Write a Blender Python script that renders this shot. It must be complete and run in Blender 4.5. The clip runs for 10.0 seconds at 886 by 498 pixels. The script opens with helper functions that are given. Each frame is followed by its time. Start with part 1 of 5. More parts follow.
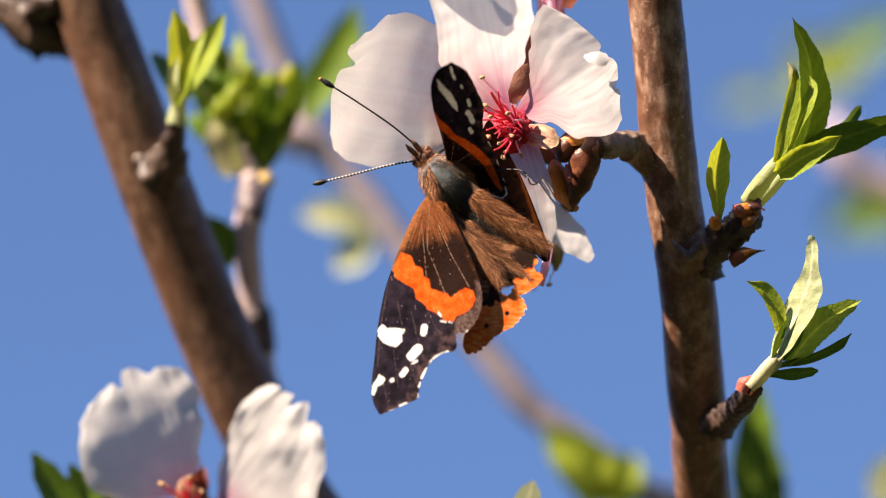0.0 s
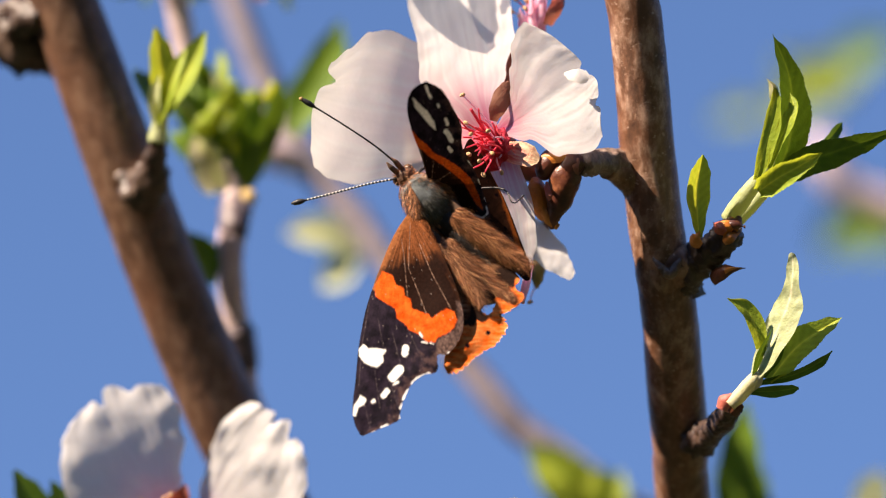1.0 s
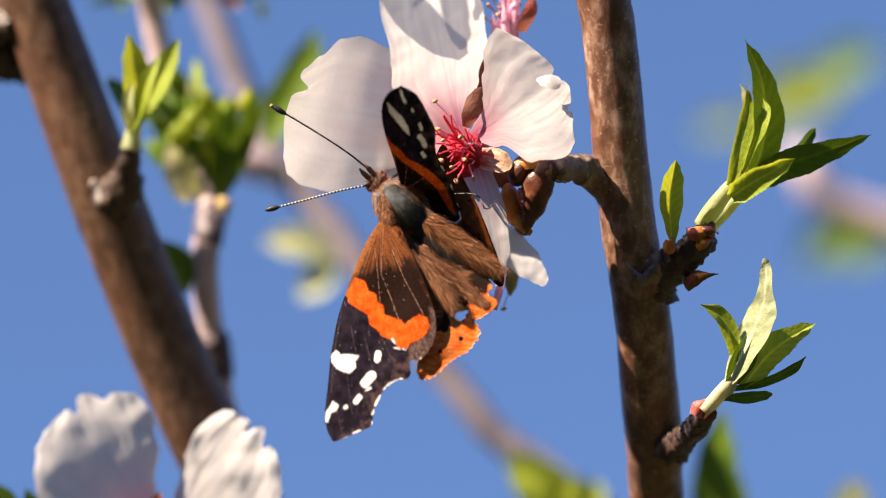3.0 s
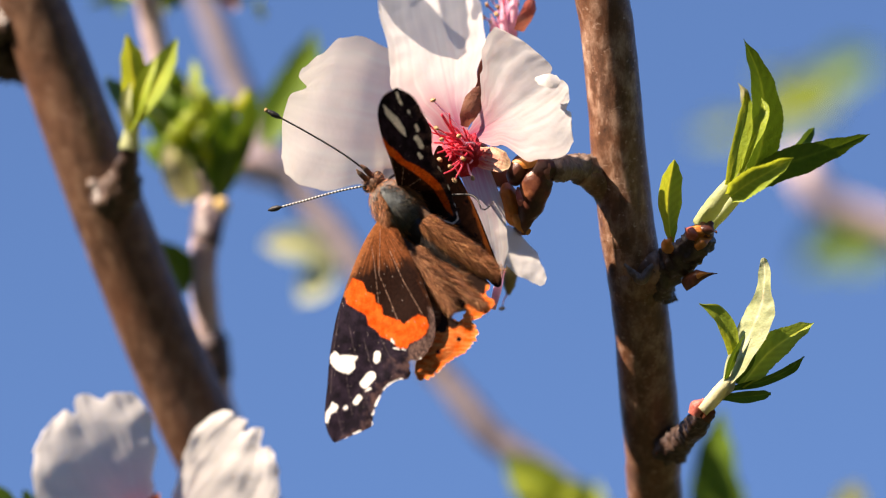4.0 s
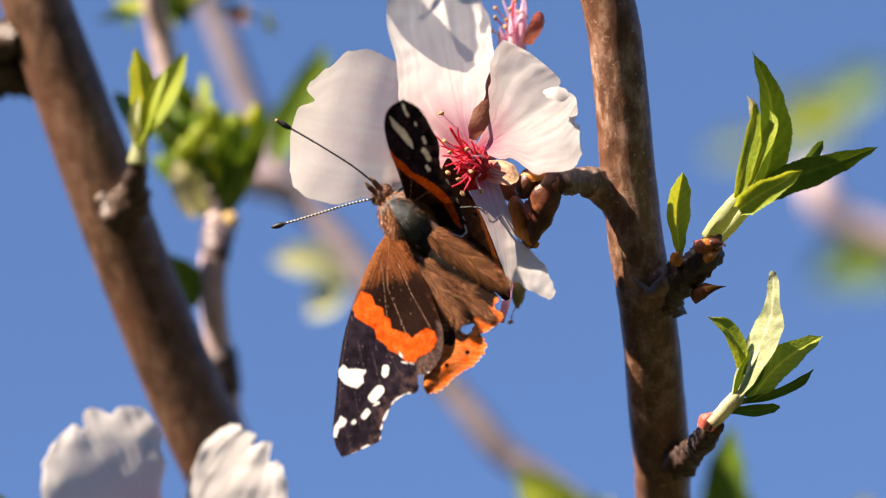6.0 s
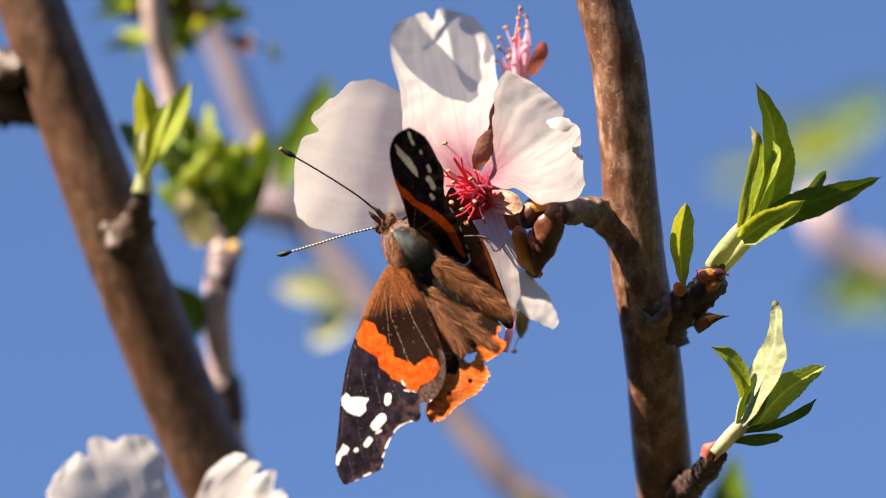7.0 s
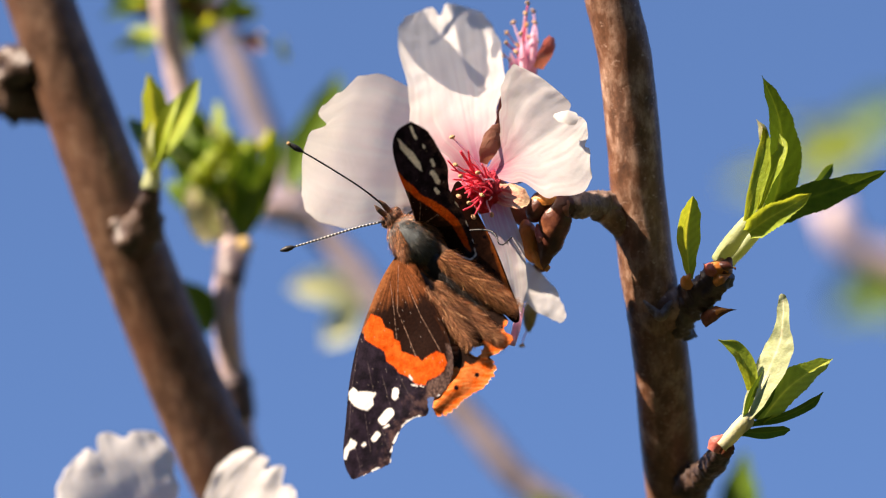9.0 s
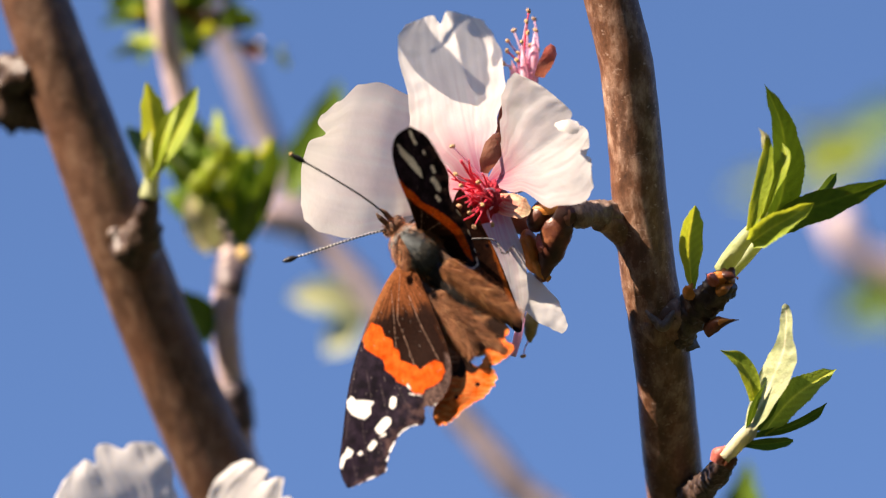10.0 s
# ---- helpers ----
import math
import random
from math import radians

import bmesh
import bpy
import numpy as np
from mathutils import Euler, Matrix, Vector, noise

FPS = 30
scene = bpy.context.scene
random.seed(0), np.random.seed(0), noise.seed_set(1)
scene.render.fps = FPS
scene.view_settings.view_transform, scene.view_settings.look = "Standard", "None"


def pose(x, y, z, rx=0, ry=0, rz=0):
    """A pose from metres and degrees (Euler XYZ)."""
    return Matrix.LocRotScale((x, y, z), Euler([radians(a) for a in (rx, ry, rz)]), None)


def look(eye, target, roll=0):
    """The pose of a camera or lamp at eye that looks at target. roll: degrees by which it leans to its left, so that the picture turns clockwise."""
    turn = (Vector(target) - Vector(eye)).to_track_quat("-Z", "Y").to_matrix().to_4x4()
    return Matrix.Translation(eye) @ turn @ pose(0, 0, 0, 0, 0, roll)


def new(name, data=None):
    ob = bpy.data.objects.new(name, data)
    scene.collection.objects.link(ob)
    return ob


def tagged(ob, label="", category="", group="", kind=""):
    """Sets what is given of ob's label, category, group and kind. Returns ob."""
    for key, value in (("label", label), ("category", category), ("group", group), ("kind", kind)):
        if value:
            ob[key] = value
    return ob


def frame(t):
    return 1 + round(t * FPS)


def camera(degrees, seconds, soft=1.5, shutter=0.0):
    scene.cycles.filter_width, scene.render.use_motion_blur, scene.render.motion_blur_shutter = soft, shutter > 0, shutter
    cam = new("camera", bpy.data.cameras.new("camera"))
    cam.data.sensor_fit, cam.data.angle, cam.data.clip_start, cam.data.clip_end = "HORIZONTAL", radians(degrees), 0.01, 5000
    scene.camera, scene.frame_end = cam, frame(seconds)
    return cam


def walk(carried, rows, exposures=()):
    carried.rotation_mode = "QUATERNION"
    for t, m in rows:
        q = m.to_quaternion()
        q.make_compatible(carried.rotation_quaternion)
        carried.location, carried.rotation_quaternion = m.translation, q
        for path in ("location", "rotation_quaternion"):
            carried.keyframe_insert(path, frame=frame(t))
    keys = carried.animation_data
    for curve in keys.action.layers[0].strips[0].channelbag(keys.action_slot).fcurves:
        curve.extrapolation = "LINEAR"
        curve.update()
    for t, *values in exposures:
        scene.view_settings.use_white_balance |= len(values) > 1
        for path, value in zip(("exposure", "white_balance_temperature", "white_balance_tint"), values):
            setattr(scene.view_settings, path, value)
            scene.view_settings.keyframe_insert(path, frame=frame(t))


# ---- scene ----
# ---- camera ----
# The subject's plane leans back so that the lens looks up into the sky; plan units are millimetres.
MM = 0.001
BASE = pose(0, 0, 2.0, 30, 0, 0)
FOCUS = 897.0
PATH = [
    (0, -14.29, 0.09, 10.15, -1.194, -0.215, -0.655),
    (0.5, -12.27, 0.69, 10.06, -1.144, -0.264, -0.637),
    (1, -9.94, 0.65, 10.62, -1.066, -0.208, -0.553),
    (1.5, -9.16, -0.35, 10.52, -0.956, -0.196, -0.611),
    (2, -7.39, -0.35, 8.99, -0.878, -0.150, -0.602),
    (2.5, -5.70, 1.35, 8.76, -0.877, -0.065, -0.526),
    (4, -5.41, 2.45, 5.58, -0.691, -0.100, -0.524),
    (4.5, -3.70, 3.57, 3.58, -0.591, 0.074, -0.449),
    (5, -4.17, 3.20, 3.28, -0.530, 0.075, -0.452),
    (5.5, -3.55, 4.42, 2.96, -0.483, -0.041, -0.360),
    (7, -3.20, 1.43, 4.83, -0.254, -0.085, -0.272),
    (7.5, -1.09, 6.82, 2.34, -0.088, -0.083, -0.164),
    (8, -1.75, 13.84, 0.35, 0.033, 0.026, -0.197),
    (8.5, -0.64, 9.31, -0.93, 0.069, 0.014, -0.089),
    (9, 0.00, 0.00, 0.00, 0.000, 0.000, 0.000),
    (9.5, 0.11, 7.66, -0.39, 0.076, 0.140, 0.006),
    (10, 0.93, 6.99, 1.42, -0.001, 0.039, 0.063),
]


def eye_pose(x, y, z, tilt, roll, turn):
    return (BASE @ pose(x * MM, (y - FOCUS) * MM, z * MM) @ pose(0, 0, 0, 0, 0, turn)
            @ pose(0, 0, 0, tilt) @ pose(0, 0, 0, 0, roll) @ pose(0, 0, 0, 90))


cam = camera(8.0, 10.0, soft=1.15)
cam.data.dof.use_dof = True
cam.data.dof.focus_distance = (FOCUS - 6) * MM
cam.data.dof.aperture_fstop = 10.5
walk(cam, [(r[0], eye_pose(*r[1:])) for r in PATH], [(0, 1.64, 6930, 16), (10, 1.64, 6930, 16)])

# ---- light ----
SUN_PLAN = Vector((-0.67, -0.13, 0.73)).normalized()
SUN = BASE.to_3x3() @ SUN_PLAN
world = bpy.data.worlds.new("sky")
scene.world = world
world.use_nodes = True
wn = world.node_tree.nodes
sky = wn.new("ShaderNodeTexSky")
sky.sky_type = "NISHITA"
sky.sun_disc = False
sky.sun_elevation = math.asin(SUN.z)
sky.sun_rotation = math.atan2(SUN.x, SUN.y)
sky.altitude = 2500
sky.air_density, sky.dust_density, sky.ozone_density = 1.0, 0.0, 6.5
world.node_tree.links.new(sky.outputs[0], wn["Background"].inputs[0])
wn["Background"].inputs[1].default_value = 0.074
sun_data = bpy.data.lights.new("sun", "SUN")
sun_data.energy, sun_data.angle, sun_data.color = 5.0, radians(0.53), (1.0, 0.87, 0.70)
sun = new("sun", sun_data)
sun.matrix_world = look(SUN * 20, (0, 0, 0))


# ---- materials ----
def mat(name):
    m = bpy.data.materials.new(name)
    m.use_nodes = True
    m.node_tree.nodes.clear()
    return m, m.node_tree.nodes, m.node_tree.links


def ramp(n, l, fac, stops):
    r = n.new("ShaderNodeValToRGB")
    while len(r.color_ramp.elements) < len(stops):
        r.color_ramp.elements.new(0.5)
    for e, (p, c) in zip(r.color_ramp.elements, stops):
        e.position, e.color = p, (*c, 1)
    l.new(fac, r.inputs[0])
    return r.outputs[0]


def tex_noise(n, l, scale, detail=4, rough=0.55, stretch=None, source="Object"):
    co = n.new("ShaderNodeTexCoord")
    t = n.new("ShaderNodeTexNoise")
    t.inputs["Scale"].default_value, t.inputs["Detail"].default_value, t.inputs["Roughness"].default_value = scale, detail, rough
    out = co.outputs[source]
    if stretch:
        mp = n.new("ShaderNodeMapping")
        mp.inputs["Scale"].default_value = stretch
        l.new(out, mp.inputs[0])
        out = mp.outputs[0]
    l.new(out, t.inputs[0])
    return t.outputs["Fac"]


def mix(n, l, fac, a, b, how="MIX"):
    m = n.new("ShaderNodeMix")
    m.data_type, m.blend_type = "RGBA", how
    if isinstance(fac, float):
        m.inputs[0].default_value = fac
    else:
        l.new(fac, m.inputs[0])
    for v, k in ((a, 6), (b, 7)):
        if isinstance(v, tuple):
            m.inputs[k].default_value = (*v, 1)
        else:
            l.new(v, m.inputs[k])
    return m.outputs[2]


def bump(n, l, height, strength, dist):
    b = n.new("ShaderNodeBump")
    b.inputs["Strength"].default_value, b.inputs["Distance"].default_value = strength, dist
    l.new(height, b.inputs["Height"])
    return b.outputs[0]


def surface(n, l, colour, rough=0.6, normal=None, sheen=0.0, spec=0.4):
    b = n.new("ShaderNodeBsdfPrincipled")
    if isinstance(colour, tuple):
        b.inputs["Base Color"].default_value = (*colour, 1)
    else:
        l.new(colour, b.inputs["Base Color"])
    b.inputs["Roughness"].default_value = rough
    b.inputs["Specular IOR Level"].default_value = spec
    b.inputs["Sheen Weight"].default_value = sheen
    if normal:
        l.new(normal, b.inputs["Normal"])
    return b.outputs[0]


def finish(n, l, shader, thin=None, amount=0.4, normal=None, clear=0.0):
    out = n.new("ShaderNodeOutputMaterial")
    if thin is not None:
        t = n.new("ShaderNodeBsdfTranslucent")
        if isinstance(thin, tuple):
            t.inputs[0].default_value = (*thin, 1)
        else:
            l.new(thin, t.inputs[0])
        if normal:
            l.new(normal, t.inputs["Normal"])
        m = n.new("ShaderNodeMixShader")
        m.inputs[0].default_value = amount
        l.new(shader, m.inputs[1])
        l.new(t.outputs[0], m.inputs[2])
        shader = m.outputs[0]
    if clear:
        m = n.new("ShaderNodeMixShader")
        m.inputs[0].default_value = clear
        l.new(shader, m.inputs[1])
        l.new(n.new("ShaderNodeBsdfTransparent").outputs[0], m.inputs[2])
        shader = m.outputs[0]
    l.new(shader, out.inputs[0])


def bark_material(name, dark, mid, light, streak=1.0, patch=(0.34, 0.17, 0.09), fleck=(0.5, 0.38, 0.3)):
    """Young smooth bark: soft blotches, cross-wise lenticels and faint lengthwise streaks."""
    m, n, l = mat(name)
    big = tex_noise(n, l, 95, 5, 0.6, (1, 1, 0.7))
    blotch = tex_noise(n, l, 430, 7, 0.66, (1, 1, 0.6))
    long = tex_noise(n, l, 800, 5, 0.6, (1, 1, 0.07))
    fine = tex_noise(n, l, 2600, 4, 0.7, (1, 1, 0.7))
    lent = tex_noise(n, l, 1250, 3, 0.6, (0.75, 0.75, 1.2))
    c = ramp(n, l, blotch, [(0.30, dark), (0.47, mid), (0.72, light)])
    c = mix(n, l, ramp(n, l, big, [(0.42, (0, 0, 0)), (0.66, (0.75, 0.75, 0.75))]), c, patch)
    c = mix(n, l, 0.45 * streak, c, ramp(n, l, long, [(0.36, (0.35, 0.29, 0.22)), (0.6, (1.15, 1.12, 1.05))]), "MULTIPLY")
    c = mix(n, l, 0.3, c, ramp(n, l, fine, [(0.3, (0.35, 0.32, 0.28)), (0.62, (1.1, 1.1, 1.1))]), "MULTIPLY")
    c = mix(n, l, ramp(n, l, lent, [(0.62, (0, 0, 0)), (0.74, (0.5, 0.5, 0.5))]), c, fleck)
    add = n.new("ShaderNodeMath")
    l.new(blotch, add.inputs[0]), l.new(big, add.inputs[1])
    nb = bump(n, l, add.outputs[0], 0.5, 0.0004)
    nb2 = n.new("ShaderNodeBump")
    nb2.inputs["Strength"].default_value, nb2.inputs["Distance"].default_value = 0.3, 0.00012
    l.new(fine, nb2.inputs["Height"]), l.new(nb, nb2.inputs["Normal"])
    finish(n, l, surface(n, l, c, 0.46, nb2.outputs[0], spec=0.5))
    return m


def sheet_material(name, colour_stops, scale, through_colour, amount, rough=0.5, vein=0.3, attribute=False, spec=0.4, clear=0.0):
    """Thin living sheets: petals, leaves."""
    m, n, l = mat(name)
    cloud = tex_noise(n, l, scale, 5, 0.6)
    fine = tex_noise(n, l, scale * 6, 3, 0.6)
    c = ramp(n, l, cloud, colour_stops)
    t = through_colour
    if attribute:
        at = n.new("ShaderNodeAttribute")
        at.attribute_name = "tint"
        c = mix(n, l, 1.0, c, at.outputs["Color"], "MULTIPLY")
        t = mix(n, l, 1.0, at.outputs["Color"], through_colour, "MULTIPLY")
    nb = bump(n, l, fine, vein, 0.0003)
    finish(n, l, surface(n, l, c, rough, nb, spec=spec), t, amount, nb, clear)
    return m


BARK = bark_material("bark_brown", (0.05, 0.022, 0.011), (0.165, 0.078, 0.044), (0.56, 0.385, 0.295), 0.95, (0.165, 0.066, 0.031), (0.66, 0.50, 0.41))
BARK_OLD = bark_material("bark_old", (0.04, 0.02, 0.012), (0.115, 0.06, 0.036), (0.26, 0.165, 0.112), 0.8, (0.14, 0.064, 0.036), (0.40, 0.29, 0.22))
BARK_PALE = bark_material("bark_pinkish", (0.42, 0.30, 0.30), (0.62, 0.48, 0.48), (0.76, 0.66, 0.65), 0.6, (0.66, 0.50, 0.49), (0.8, 0.7, 0.68))
BARK_TWIG = bark_material("bark_twig", (0.10, 0.085, 0.105), (0.22, 0.195, 0.235), (0.38, 0.34, 0.385), 0.6, (0.30, 0.255, 0.295), (0.46, 0.4, 0.42))
BARK_DUSK = bark_material("bark_purple", (0.035, 0.026, 0.03), (0.08, 0.06, 0.068), (0.17, 0.125, 0.135), 0.6, (0.11, 0.08, 0.09), (0.25, 0.2, 0.2))
KNOT = bark_material("bark_knot", (0.010, 0.007, 0.006), (0.05, 0.029, 0.022), (0.20, 0.145, 0.115), 1.6, (0.06, 0.034, 0.025), (0.34, 0.27, 0.23))
CRUST = bark_material("bark_crust", (0.035, 0.02, 0.015), (0.17, 0.115, 0.092), (0.42, 0.33, 0.285), 0.8, (0.14, 0.095, 0.08), (0.38, 0.31, 0.28))
PETAL = sheet_material("petal_white", [(0.3, (0.63, 0.615, 0.60)), (0.7, (0.73, 0.71, 0.69))], 150, (0.86, 0.83, 0.79), 0.40, 0.55, 0.15, True, 0.25, 0.05)
# Partly clear, so that the unseen petals cast a paler shadow.
PETAL_CASTER = sheet_material("petal_caster", [(0.3, (0.63, 0.615, 0.60)), (0.7, (0.73, 0.71, 0.69))], 150, (0.86, 0.83, 0.79), 0.40, 0.55, 0.15, True, 0.25, 0.3)
LEAF = sheet_material("leaf_green", [(0.3, (0.05, 0.105, 0.007)), (0.7, (0.12, 0.21, 0.014))], 220, (0.19, 0.31, 0.015), 0.14, 0.5, 0.35, True, 0.3)
LEAF_YOUNG = sheet_material("leaf_young", [(0.3, (0.17, 0.24, 0.016)), (0.7, (0.30, 0.37, 0.035))], 260, (0.55, 0.60, 0.04), 0.36, 0.5, 0.5, True, 0.28)
LEAF_PALE = sheet_material("leaf_pale", [(0.3, (0.35, 0.40, 0.17)), (0.7, (0.53, 0.56, 0.33))], 260, (0.58, 0.62, 0.25), 0.35, 0.5, 0.4, True, 0.3)
LEAF_CREAM = sheet_material("leaf_cream", [(0.3, (0.50, 0.48, 0.26)), (0.7, (0.64, 0.61, 0.40))], 300, (0.68, 0.66, 0.34), 0.3, 0.5, 0.35, True, 0.3)
SCALE = sheet_material("bud_scale", [(0.34, (0.03, 0.011, 0.009)), (0.55, (0.11, 0.034, 0.020)), (0.74, (0.30, 0.11, 0.042))], 300, (0.4, 0.12, 0.03), 0.12, 0.36, 0.3)
SCALE_PINK = sheet_material("bud_scale_pink", [(0.3, (0.30, 0.05, 0.03)), (0.5, (0.45, 0.12, 0.09)), (0.72, (0.62, 0.34, 0.28))], 420, (0.6, 0.2, 0.12), 0.2, 0.4, 0.5)
SCALE_ORANGE = sheet_material("bud_scale_orange", [(0.28, (0.14, 0.04, 0.014)), (0.45, (0.50, 0.16, 0.025)), (0.7, (0.68, 0.28, 0.07))], 300, (0.6, 0.3, 0.06), 0.2, 0.4, 0.5)
SEPAL = sheet_material("sepal_red", [(0.3, (0.13, 0.03, 0.022)), (0.7, (0.30, 0.10, 0.06))], 300, (0.45, 0.10, 0.05), 0.2, 0.55, 0.5)
SEPAL_TAN = sheet_material("sepal_tan", [(0.3, (0.16, 0.055, 0.035)), (0.7, (0.30, 0.14, 0.09))], 300, (0.5, 0.2, 0.12), 0.2, 0.55, 0.5)
FILAMENT = sheet_material("filament_pink", [(0.3, (0.62, 0.02, 0.06)), (0.7, (0.80, 0.12, 0.19))], 300, (0.85, 0.12, 0.18), 0.35, 0.5, 0.2)
THROAT = sheet_material("throat_crimson", [(0.3, (0.42, 0.006, 0.02)), (0.7, (0.70, 0.05, 0.10))], 700, (0.8, 0.08, 0.12), 0.25, 0.55, 0.8)
FILAMENT_PALE = sheet_material("filament_pale", [(0.3, (0.86, 0.48, 0.63)), (0.7, (0.92, 0.76, 0.84))], 200, (0.95, 0.65, 0.78), 0.45, 0.45, 0.2)
SEPAL_CREAM = sheet_material("sepal_cream", [(0.3, (0.70, 0.54, 0.30)), (0.7, (0.80, 0.70, 0.46))], 400, (0.85, 0.7, 0.5), 0.3, 0.55, 0.5, True)
ANTHER = sheet_material("anther_ochre", [(0.3, (0.52, 0.28, 0.11)), (0.7, (0.74, 0.50, 0.28))], 1500, (0.7, 0.4, 0.15), 0.1, 0.7, 0.8)


def plain(name, stops, scale, rough, relief=0.4, sheen=0.0, spec=0.4, dist=0.0002):
    m, n, l = mat(name)
    f = tex_noise(n, l, scale, 5, 0.6)
    finish(n, l, surface(n, l, ramp(n, l, f, stops), rough, bump(n, l, f, relief, dist), sheen, spec))
    return m


LICHEN = plain("bark_lichen", [(0.3, (0.20, 0.15, 0.13)), (0.7, (0.46, 0.39, 0.36))], 700, 0.8, 0.8)
CUT_WOOD = plain("cut_wood", [(0.3, (0.62, 0.40, 0.14)), (0.7, (0.80, 0.62, 0.30))], 900, 0.7, 0.4)
BODY = plain("thorax_chitin", [(0.3, (0.10, 0.115, 0.12)), (0.7, (0.25, 0.275, 0.28))], 900, 0.55, 0.8)
HEAD = plain("head_brown", [(0.3, (0.09, 0.05, 0.03)), (0.7, (0.2, 0.11, 0.07))], 1500, 0.7, 0.6)
EYE = plain("eye_dark", [(0.3, (0.02, 0.012, 0.01)), (0.7, (0.05, 0.03, 0.022))], 3000, 0.25, 0.3)


def fur_material(name, dark, light, rough=0.45):
    """Fine hairs, each one of its own shade."""
    m, n, l = mat(name)
    geo = n.new("ShaderNodeNewGeometry")
    # The darkest and brightest stops put shaded gaps and glints into the colour.
    c = ramp(n, l, geo.outputs["Random Per Island"], [(0.0, dark), (0.55, tuple(0.3 * q for q in light)), (0.88, light), (1.0, tuple(min(1, q * 1.7) for q in light))])
    finish(n, l, surface(n, l, c, rough, None, 0.0, 0.4))
    return m


FUR = fur_material("fur_brown", (0.045, 0.017, 0.008), (0.78, 0.325, 0.14), 0.45)
FUR_RED = fur_material("fur_russet", (0.09, 0.038, 0.02), (0.76, 0.335, 0.165), 0.5)
FUR_BLACK = fur_material("fur_black", (0.006, 0.005, 0.005), (0.06, 0.045, 0.035))
FUR_BLUE = fur_material("fur_blue_grey", (0.05, 0.058, 0.062), (0.20, 0.225, 0.235))
FUR_GREY = fur_material("fur_grey", (0.035, 0.035, 0.03), (0.20, 0.185, 0.15))
OLIVE = plain("ovary_olive", [(0.3, (0.14, 0.10, 0.03)), (0.7, (0.30, 0.25, 0.09))], 700, 0.5, 0.4)
FOLD = plain("fold_brown", [(0.3, (0.05, 0.024, 0.013)), (0.7, (0.15, 0.078, 0.042))], 900, 0.7, 0.4)
BLACK = plain("antenna_black", [(0.3, (0.01, 0.01, 0.012)), (0.7, (0.025, 0.022, 0.022))], 3000, 0.5, 0.3)
WHITE = plain("antenna_white", [(0.3, (0.5, 0.48, 0.45)), (0.7, (0.7, 0.68, 0.64))], 3000, 0.6, 0.3)
TIP = plain("antenna_tip", [(0.3, (0.28, 0.16, 0.06)), (0.7, (0.42, 0.28, 0.12))], 3000, 0.6, 0.3)
SOIL = plain("orchard_grass", [(0.3, (0.016, 0.024, 0.008)), (0.5, (0.03, 0.038, 0.013)), (0.7, (0.06, 0.052, 0.03))], 3, 0.9, 0.6, dist=0.03)
# For the added, unseen ring that holds back light from the low sky.
SCREEN_LEAF = plain("screen_foliage", [(0.3, (0.014, 0.024, 0.007)), (0.5, (0.03, 0.045, 0.012)), (0.7, (0.05, 0.065, 0.025))], 4, 0.7, 0.6, dist=0.05)


def wing_material():
    m, n, l = mat("wing_scales")
    at = n.new("ShaderNodeAttribute")
    at.attribute_name = "tint"
    f = tex_noise(n, l, 2500, 3, 0.7)
    g = tex_noise(n, l, 500, 4, 0.6)
    c = mix(n, l, 0.6, at.outputs["Color"], ramp(n, l, f, [(0.25, (0.45, 0.45, 0.45)), (0.7, (1.25, 1.2, 1.15))]), "MULTIPLY")
    c = mix(n, l, 0.35, c, ramp(n, l, g, [(0.3, (0.5, 0.5, 0.5)), (0.7, (1.2, 1.2, 1.2))]), "MULTIPLY")
    nb = bump(n, l, f, 0.5, 0.00012)
    finish(n, l, surface(n, l, c, 0.6, nb, 0.0, 0.02), c, 0.06)
    return m


WING = wing_material()

# ---- building tools ----
ORIGIN = {}


def thing(name, origin, label, category, group="", turn=None):
    ob = new(name)
    ob.empty_display_size = 0.005
    ob.matrix_world = BASE @ pose(*[c * MM for c in origin]) @ (turn or Matrix())
    ORIGIN[ob.name] = Vector((0, 0, 0)) if turn else Vector(origin)
    return tagged(ob, label, category, group)


def part(name, bm, material, parent, label="", pivot=None, smooth=True, kind=""):
    """One mesh under a thing or part; the bmesh is in plan millimetres."""
    base = ORIGIN[parent.name]
    zero = base if pivot is None else Vector(pivot)
    me = bpy.data.meshes.new(name)
    if not bm.verts.layers.float_color.get("tint"):
        lay = tint_layer(bm)
        for v in bm.verts:
            v[lay] = (1, 1, 1, 1)
    for v in bm.verts:
        v.co = (v.co - zero) * MM
    bm.to_mesh(me)
    bm.free()
    if smooth:
        me.polygons.foreach_set("use_smooth", [True] * len(me.polygons))
    me.materials.append(material)
    ob = new(name, me)
    ob.parent = parent
    ob.location = (zero - base) * MM
    ORIGIN[ob.name] = zero
    return tagged(ob, label, kind=kind)


